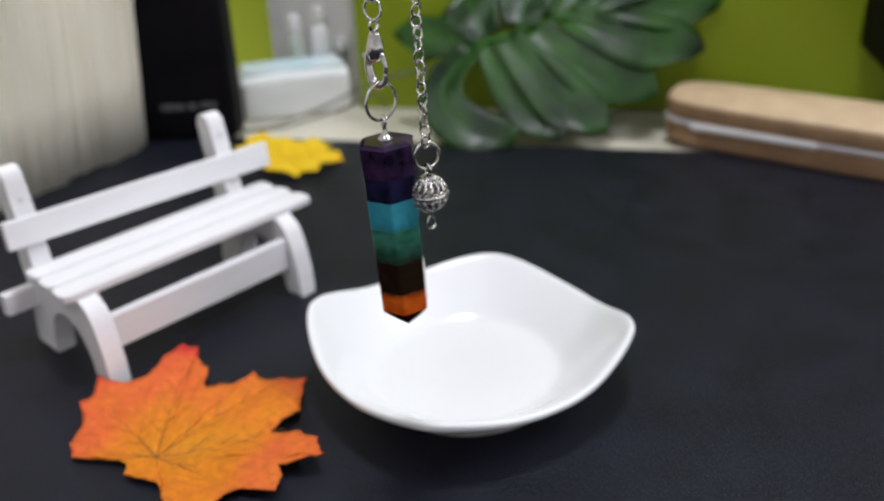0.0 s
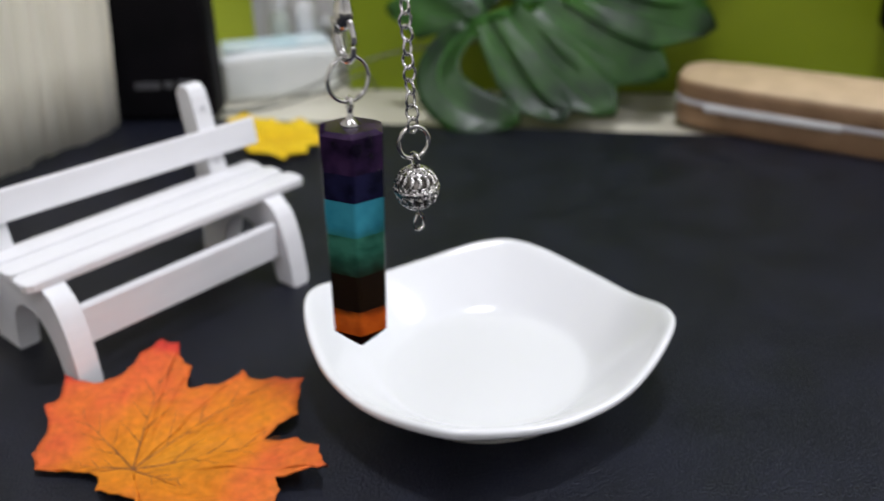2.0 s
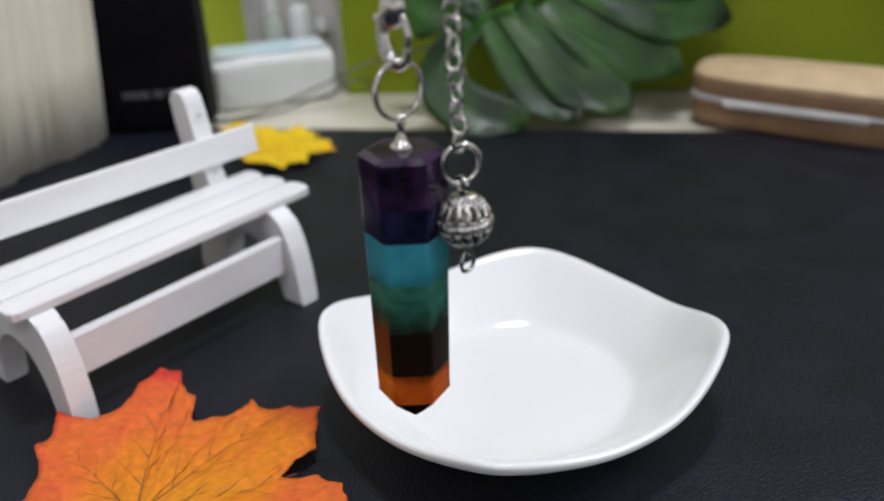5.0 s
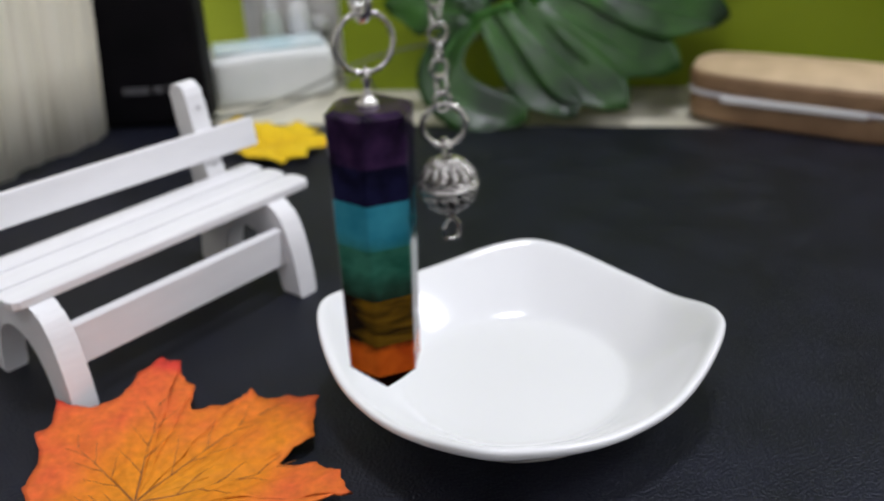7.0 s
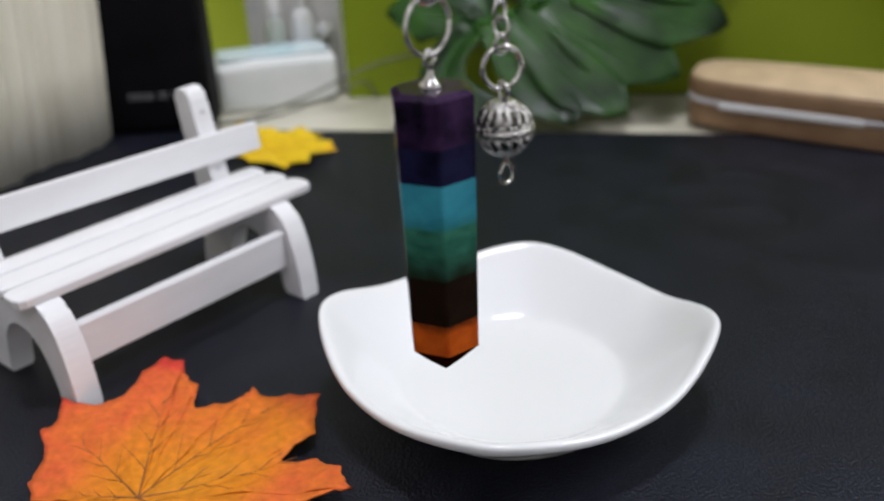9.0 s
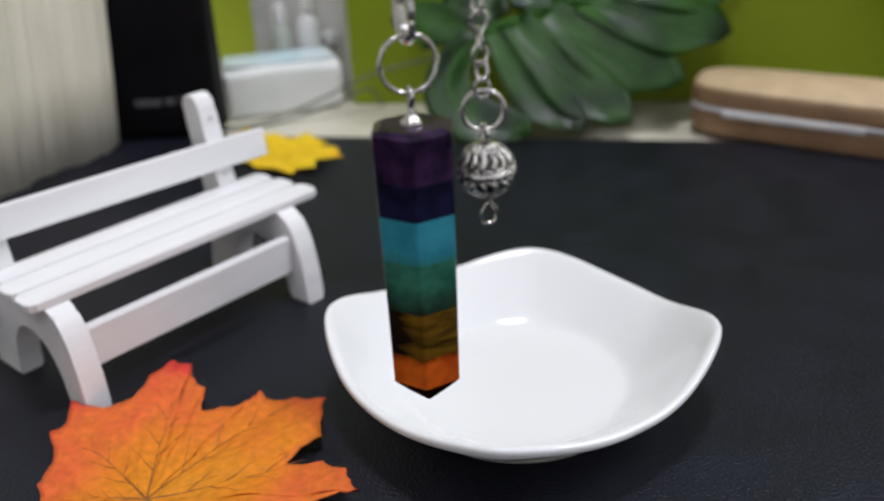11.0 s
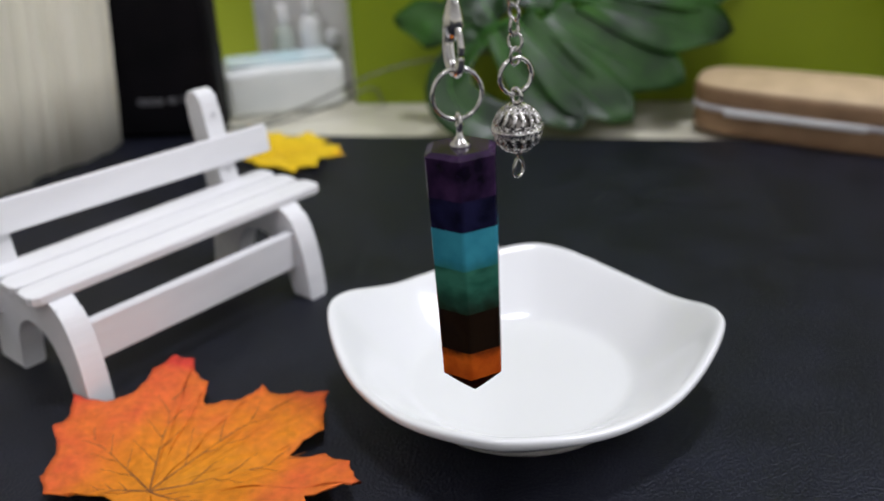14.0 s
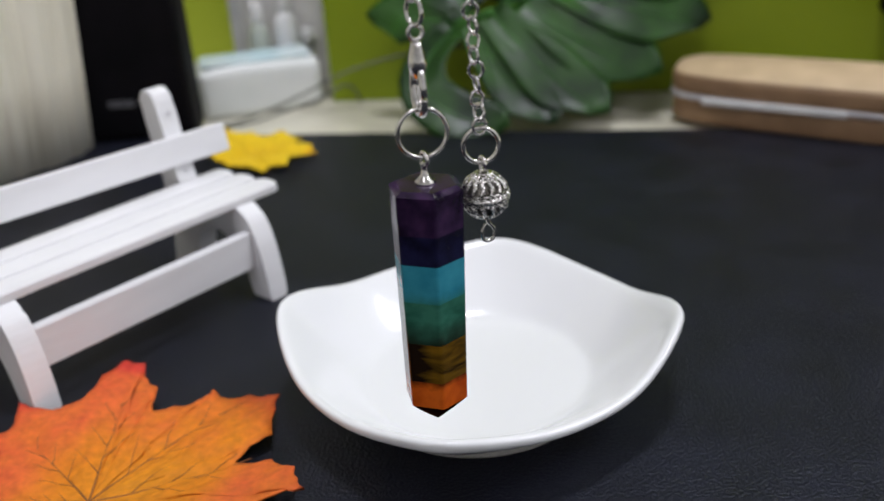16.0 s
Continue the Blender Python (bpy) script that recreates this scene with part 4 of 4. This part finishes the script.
def motions():
    # seconds, top of the crystal, its lean and spin, middle of the ball
    rows = [
        (0, -0.0097, 0.1668, 0.0838, -0.0, -2.6, 195, -0.0019, 0.1648, 0.0730),
        (0.1, -0.0102, 0.1680, 0.0839, 0.0, 0.4, 195, -0.0021, 0.1660, 0.0731),
        (0.2, -0.0147, 0.1688, 0.0836, 0.0, 3.1, 195, -0.0035, 0.1671, 0.0733),
        (0.3, -0.0186, 0.1691, 0.0829, 0.0, 3.6, 196, -0.0056, 0.1678, 0.0734),
        (0.4, -0.0158, 0.1690, 0.0826, 0.0, 1.5, 196, -0.0057, 0.1673, 0.0724),
        (0.5, -0.0146, 0.1683, 0.0827, -0.0, -0.8, 196, -0.0053, 0.1665, 0.0722),
        (0.6, -0.0114, 0.1675, 0.0812, -0.0, -3.2, 196, -0.0034, 0.1658, 0.0709),
        (0.7, -0.0117, 0.1673, 0.0816, -0.0, -1.6, 197, -0.0036, 0.1653, 0.0708),
        (0.8, -0.0167, 0.1672, 0.0821, 0.0, 2.2, 197, -0.0057, 0.1656, 0.0722),
        (0.9, -0.0187, 0.1670, 0.0818, 0.0, 4.0, 197, -0.0075, 0.1652, 0.0714),
        (1, -0.0178, 0.1675, 0.0821, 0.0, 1.3, 197, -0.0066, 0.1655, 0.0716),
        (1.1, -0.0141, 0.1676, 0.0820, 0.0, 0.1, 198, -0.0060, 0.1655, 0.0710),
        (1.2, -0.0119, 0.1674, 0.0813, -0.0, -2.4, 198, -0.0050, 0.1658, 0.0713),
        (1.3, -0.0122, 0.1670, 0.0808, -0.0, -1.0, 198, -0.0037, 0.1655, 0.0711),
        (1.4, -0.0149, 0.1666, 0.0811, 0.0, 1.9, 198, -0.0047, 0.1647, 0.0709),
        (1.5, -0.0193, 0.1657, 0.0814, 0.0, 2.6, 199, -0.0069, 0.1638, 0.0712),
        (1.6, -0.0188, 0.1648, 0.0813, 0.0, 2.0, 199, -0.0087, 0.1629, 0.0712),
        (1.7, -0.0185, 0.1640, 0.0813, 0.0, 0.9, 199, -0.0092, 0.1622, 0.0714),
        (1.8, -0.0156, 0.1628, 0.0801, -0.0, -1.4, 199, -0.0076, 0.1608, 0.0697),
        (1.9, -0.0157, 0.1624, 0.0799, -0.0, -1.1, 200, -0.0078, 0.1606, 0.0700),
        (2, -0.0192, 0.1627, 0.0807, 0.0, 1.4, 200, -0.0092, 0.1606, 0.0703),
        (2.1, -0.0205, 0.1619, 0.0791, 0.1, 1.9, 200, -0.0097, 0.1602, 0.0696),
        (2.2, -0.0169, 0.1611, 0.0782, 0.1, 2.0, 200, -0.0059, 0.1591, 0.0684),
        (2.3, -0.0146, 0.1607, 0.0787, -0.0, -0.0, 200, -0.0048, 0.1586, 0.0686),
        (2.4, -0.0126, 0.1602, 0.0792, -0.1, -2.8, 201, -0.0043, 0.1582, 0.0691),
        (2.5, -0.0139, 0.1597, 0.0794, -0.1, -1.8, 201, -0.0050, 0.1575, 0.0690),
        (2.6, -0.0176, 0.1592, 0.0801, 0.1, 1.6, 201, -0.0068, 0.1567, 0.0697),
        (2.7, -0.0193, 0.1585, 0.0805, 0.1, 2.0, 201, -0.0077, 0.1562, 0.0704),
        (2.8, -0.0205, 0.1583, 0.0810, 0.1, 1.5, 202, -0.0089, 0.1556, 0.0704),
        (2.9, -0.0192, 0.1579, 0.0809, -0.1, -1.2, 202, -0.0082, 0.1555, 0.0706),
        (3, -0.0154, 0.1578, 0.0809, -0.2, -3.0, 202, -0.0071, 0.1553, 0.0703),
        (3.1, -0.0155, 0.1571, 0.0814, -0.1, -2.6, 202, -0.0074, 0.1550, 0.0714),
        (3.2, -0.0185, 0.1561, 0.0804, 0.0, 0.4, 203, -0.0086, 0.1539, 0.0706),
        (3.3, -0.0203, 0.1556, 0.0805, 0.1, 2.5, 203, -0.0095, 0.1534, 0.0707),
        (3.4, -0.0211, 0.1549, 0.0804, 0.2, 2.7, 203, -0.0090, 0.1526, 0.0705),
        (3.5, -0.0191, 0.1541, 0.0803, -0.1, -1.0, 203, -0.0080, 0.1518, 0.0701),
        (3.6, -0.0179, 0.1532, 0.0799, -0.2, -2.8, 204, -0.0096, 0.1510, 0.0697),
        (3.7, -0.0179, 0.1529, 0.0802, -0.1, -2.4, 204, -0.0099, 0.1507, 0.0699),
        (3.8, -0.0201, 0.1527, 0.0800, 0.1, 1.6, 204, -0.0107, 0.1507, 0.0700),
        (3.9, -0.0217, 0.1531, 0.0804, 0.2, 2.8, 204, -0.0107, 0.1512, 0.0708),
        (4, -0.0210, 0.1534, 0.0808, 0.1, 1.6, 205, -0.0093, 0.1514, 0.0712),
        (4.1, -0.0177, 0.1531, 0.0810, -0.1, -1.0, 205, -0.0083, 0.1510, 0.0708),
        (4.2, -0.0167, 0.1526, 0.0806, -0.1, -1.9, 205, -0.0092, 0.1508, 0.0707),
        (4.35, -0.0156, 0.1523, 0.0807, -0.1, -0.4, 198, -0.0086, 0.1505, 0.0708),
        (4.5, -0.0172, 0.1520, 0.0808, -0.1, -1.2, 190, -0.0095, 0.1502, 0.0709),
        (4.65, -0.0192, 0.1517, 0.0809, -0.1, -2.4, 182, -0.0106, 0.1499, 0.0710),
        (4.8, -0.0176, 0.1514, 0.0810, -0.0, -0.6, 175, -0.0098, 0.1496, 0.0711),
        (4.95, -0.0161, 0.1511, 0.0811, -0.0, 1.2, 168, -0.0089, 0.1493, 0.0712),
        (5.1, -0.0181, 0.1508, 0.0812, -0.0, 0.1, 160, -0.0101, 0.1490, 0.0713),
        (5.25, -0.0202, 0.1506, 0.0813, 0.0, -1.1, 152, -0.0113, 0.1487, 0.0714),
        (5.4, -0.0186, 0.1503, 0.0814, 0.0, 0.7, 145, -0.0104, 0.1484, 0.0715),
        (5.55, -0.0170, 0.1500, 0.0815, 0.0, 2.6, 138, -0.0096, 0.1481, 0.0716),
        (5.7, -0.0191, 0.1497, 0.0816, 0.0, 1.4, 130, -0.0107, 0.1478, 0.0717),
        (5.85, -0.0211, 0.1494, 0.0817, 0.1, 0.2, 123, -0.0119, 0.1475, 0.0718),
        (6, -0.0195, 0.1491, 0.0818, 0.1, 2.0, 115, -0.0110, 0.1472, 0.0719),
        (6.15, -0.0184, 0.1488, 0.0819, 0.1, 3.5, 107, -0.0104, 0.1469, 0.0720),
        (6.3, -0.0200, 0.1485, 0.0820, 0.1, 2.7, 100, -0.0113, 0.1466, 0.0721),
        (6.4, -0.0188, 0.1476, 0.0813, 0.1, 1.8, 88, -0.0091, 0.1456, 0.0714),
        (6.5, -0.0171, 0.1469, 0.0812, -0.1, -1.9, 72, -0.0075, 0.1450, 0.0713),
        (6.6, -0.0158, 0.1472, 0.0820, 0.0, 0.7, 50, -0.0073, 0.1455, 0.0724),
        (6.7, -0.0155, 0.1468, 0.0818, 0.0, 0.9, 32, -0.0075, 0.1451, 0.0721),
        (6.8, -0.0195, 0.1481, 0.0850, 0.1, 2.9, 18, -0.0121, 0.1465, 0.0755),
        (6.9, -0.0207, 0.1477, 0.0854, 0.1, 2.0, 12, -0.0122, 0.1459, 0.0755),
        (7, -0.0200, 0.1472, 0.0859, 0.0, 0.9, 6, -0.0109, 0.1451, 0.0755),
        (7.1, -0.0165, 0.1465, 0.0879, -0.0, -0.1, 8, -0.0079, 0.1443, 0.0773),
        (7.2, -0.0153, 0.1459, 0.0894, -0.1, -2.2, 9, -0.0059, 0.1438, 0.0789),
        (7.3, -0.0153, 0.1456, 0.0907, 0.0, 0.1, 11, -0.0067, 0.1438, 0.0807),
        (7.4, -0.0178, 0.1456, 0.0920, 0.0, 1.2, 13, -0.0094, 0.1441, 0.0825),
        (7.5, -0.0197, 0.1456, 0.0927, 0.1, 1.7, 16, -0.0125, 0.1439, 0.0830),
        (7.6, -0.0198, 0.1455, 0.0934, 0.1, 2.2, 18, -0.0108, 0.1437, 0.0836),
        (7.8, -0.0153, 0.1449, 0.0924, -0.0, -1.2, 24, -0.0060, 0.1431, 0.0824),
        (8, -0.0158, 0.1462, 0.0915, 0.0, 0.8, 44, -0.0072, 0.1451, 0.0829),
        (8.2, -0.0161, 0.1464, 0.0896, -0.0, -0.8, 90, -0.0068, 0.1461, 0.0827),
        (8.4, -0.0123, 0.1455, 0.0883, -0.1, -1.6, 130, -0.0022, 0.1457, 0.0831),
        (8.6, -0.0123, 0.1455, 0.0881, -0.0, -0.9, 150, -0.0035, 0.1458, 0.0832),
        (8.8, -0.0131, 0.1459, 0.0879, 0.0, 1.0, 148, -0.0049, 0.1462, 0.0823),
        (9, -0.0122, 0.1462, 0.0879, -0.0, -0.1, 140, -0.0032, 0.1462, 0.0819),
        (9.2, -0.0125, 0.1455, 0.0877, 0.0, 0.7, 142, -0.0046, 0.1453, 0.0810),
        (9.35, -0.0114, 0.1453, 0.0875, 0.0, 1.8, 131, -0.0040, 0.1451, 0.0808),
        (9.5, -0.0130, 0.1452, 0.0873, 0.0, 0.6, 121, -0.0049, 0.1450, 0.0806),
        (9.65, -0.0151, 0.1450, 0.0871, 0.0, -1.0, 110, -0.0061, 0.1448, 0.0804),
        (9.8, -0.0135, 0.1448, 0.0869, 0.0, 0.4, 99, -0.0052, 0.1446, 0.0802),
        (9.95, -0.0120, 0.1446, 0.0867, 0.0, 1.9, 88, -0.0044, 0.1444, 0.0800),
        (10.1, -0.0140, 0.1445, 0.0865, 0.0, 0.3, 78, -0.0055, 0.1443, 0.0798),
        (10.25, -0.0161, 0.1443, 0.0863, 0.0, -1.3, 67, -0.0067, 0.1441, 0.0796),
        (10.4, -0.0146, 0.1441, 0.0861, 0.0, 0.2, 56, -0.0059, 0.1439, 0.0794),
        (10.55, -0.0130, 0.1440, 0.0859, 0.0, 1.6, 46, -0.0050, 0.1438, 0.0792),
        (10.7, -0.0151, 0.1438, 0.0857, 0.0, 0.1, 35, -0.0062, 0.1436, 0.0790),
        (10.85, -0.0171, 0.1436, 0.0855, 0.0, -1.5, 24, -0.0073, 0.1434, 0.0788),
        (11, -0.0156, 0.1434, 0.0853, 0.0, -0.1, 13, -0.0065, 0.1432, 0.0786),
        (11.15, -0.0145, 0.1433, 0.0851, 0.0, 1.0, 3, -0.0059, 0.1431, 0.0784),
        (11.3, -0.0161, 0.1431, 0.0849, -0.0, -0.2, -8, -0.0068, 0.1429, 0.0782),
        (11.5, -0.0150, 0.1457, 0.0844, -0.0, -0.5, -13, -0.0061, 0.1455, 0.0776),
        (11.7, -0.0148, 0.1493, 0.0830, 0.0, 1.1, 2, -0.0068, 0.1504, 0.0778),
        (11.9, -0.0107, 0.1506, 0.0793, -0.0, -0.5, 35, -0.0029, 0.1524, 0.0751),
        (12, -0.0084, 0.1508, 0.0786, 0.0, -0.8, 50, -0.0007, 0.1531, 0.0753),
        (12.1, -0.0070, 0.1525, 0.0782, -0.0, -1.1, 65, 0.0014, 0.1538, 0.0755),
        (12.3, -0.0078, 0.1546, 0.0781, -0.0, -0.3, 98, 0.0005, 0.1546, 0.0759),
        (12.5, -0.0072, 0.1554, 0.0780, -0.0, -0.7, 129, 0.0035, 0.1538, 0.0749),
        (12.7, -0.0058, 0.1566, 0.0771, -0.0, -0.4, 140, 0.0027, 0.1534, 0.0748),
        (12.9, -0.0068, 0.1595, 0.0763, -0.0, -0.4, 155, 0.0024, 0.1551, 0.0757),
        (13, -0.0064, 0.1611, 0.0753, 0.0, -0.5, 166, 0.0022, 0.1557, 0.0748),
        (13.1, -0.0061, 0.1619, 0.0746, -0.0, -0.6, 178, 0.0020, 0.1563, 0.0739),
        (13.3, -0.0073, 0.1635, 0.0735, -0.1, -1.8, 187, 0.0029, 0.1586, 0.0748),
        (13.5, -0.0095, 0.1651, 0.0726, -0.0, -0.4, 189, -0.0002, 0.1610, 0.0752),
        (13.7, -0.0099, 0.1658, 0.0736, -0.0, -0.4, 189, -0.0011, 0.1618, 0.0746),
        (13.9, -0.0085, 0.1603, 0.0748, -0.0, -0.2, 189, 0.0002, 0.1612, 0.0767),
        (14, -0.0095, 0.1563, 0.0759, -0.0, -1.2, 189, -0.0008, 0.1605, 0.0765),
        (14.2, -0.0090, 0.1593, 0.0768, 0.0, 0.6, 189, 0.0013, 0.1591, 0.0768),
        (14.3, -0.0100, 0.1605, 0.0767, 0.0, 1.2, 189, 0.0010, 0.1587, 0.0772),
        (14.4, -0.0097, 0.1595, 0.0772, -0.0, -0.2, 189, 0.0002, 0.1584, 0.0777),
        (14.5, -0.0087, 0.1585, 0.0775, -0.0, -0.5, 189, 0.0001, 0.1580, 0.0776),
        (14.6, -0.0076, 0.1583, 0.0777, -0.0, -0.5, 189, 0.0011, 0.1580, 0.0769),
        (14.8, -0.0079, 0.1575, 0.0756, 0.0, 0.6, 158, 0.0003, 0.1581, 0.0734),
        (14.9, -0.0077, 0.1573, 0.0749, 0.0, 0.8, 145, 0.0002, 0.1585, 0.0725),
        (15, -0.0070, 0.1569, 0.0743, 0.0, 0.6, 130, 0.0017, 0.1588, 0.0718),
        (15.2, -0.0065, 0.1591, 0.0732, 0.0, 0.1, 100, 0.0018, 0.1597, 0.0709),
        (15.3, -0.0059, 0.1599, 0.0709, 0.0, 0.4, 80, 0.0031, 0.1595, 0.0683),
        (15.4, -0.0054, 0.1611, 0.0695, 0.0, 0.1, 60, 0.0040, 0.1598, 0.0664),
        (15.5, -0.0048, 0.1624, 0.0682, 0.0, 0.1, 41, 0.0047, 0.1604, 0.0652),
        (15.6, -0.0049, 0.1626, 0.0676, -0.0, -0.2, 37, 0.0048, 0.1614, 0.0648),
        (15.8, -0.0038, 0.1624, 0.0665, 0.0, 0.2, 31, 0.0054, 0.1627, 0.0638),
        (16, -0.0034, 0.1618, 0.0665, 0.0, 1.3, 27, 0.0053, 0.1633, 0.0631),
    ]
    # which way the split ring faces, seconds and degrees; the clasp hangs across it
    faces = ((0.0, 42), (1.5, 32), (3.0, 28), (4.2, 26), (6.3, 52), (6.6, 45), (7.0, 18), (8.2, 12), (8.6, 14), (9.0, 40), (9.2, 42), (11.3, 8), (11.7, 14), (12.0, 62),
             (12.5, 64), (13.0, 28), (13.5, 10), (14.6, 18), (15.0, 45), (15.3, 70), (15.6, 66), (16.0, 8))
    stone_rows, ring_rows, strand_rows, ball_rows = [], [], [], []
    for t, x, y, z, rx, ry, spin, bx, by, bz in rows:
        m = pose(x, y, z, rx, ry, 0) @ pose(0, 0, 0, 0, 0, spin)
        stone_rows.append((t, m))
        face = float(np.interp(t, [f[0] for f in faces], [f[1] for f in faces]))
        # ring and strand hang upright from above, whatever the stone's lean
        back = m.to_3x3().inverted().to_4x4()
        ring_rows.append((t, Matrix.Translation((0, 0, 0.0073)) @ back @ pose(0, 0, 0, 0, ry * 0.5, face)))
        strand_rows.append((t, Matrix.Translation((0, 0, 0.0111)) @ back @ pose(0, 0, 0, 0, -ry * 0.4, face + 95)))
        ball_rows.append((t, pose(bx, by, bz, 0, -1.5, 20 + spin * 0.12)))
    walk(pendulum, stone_rows)
    walk(split_ring, ring_rows)
    walk(strand, strand_rows)
    walk(ball_chain, ball_rows)


motions()
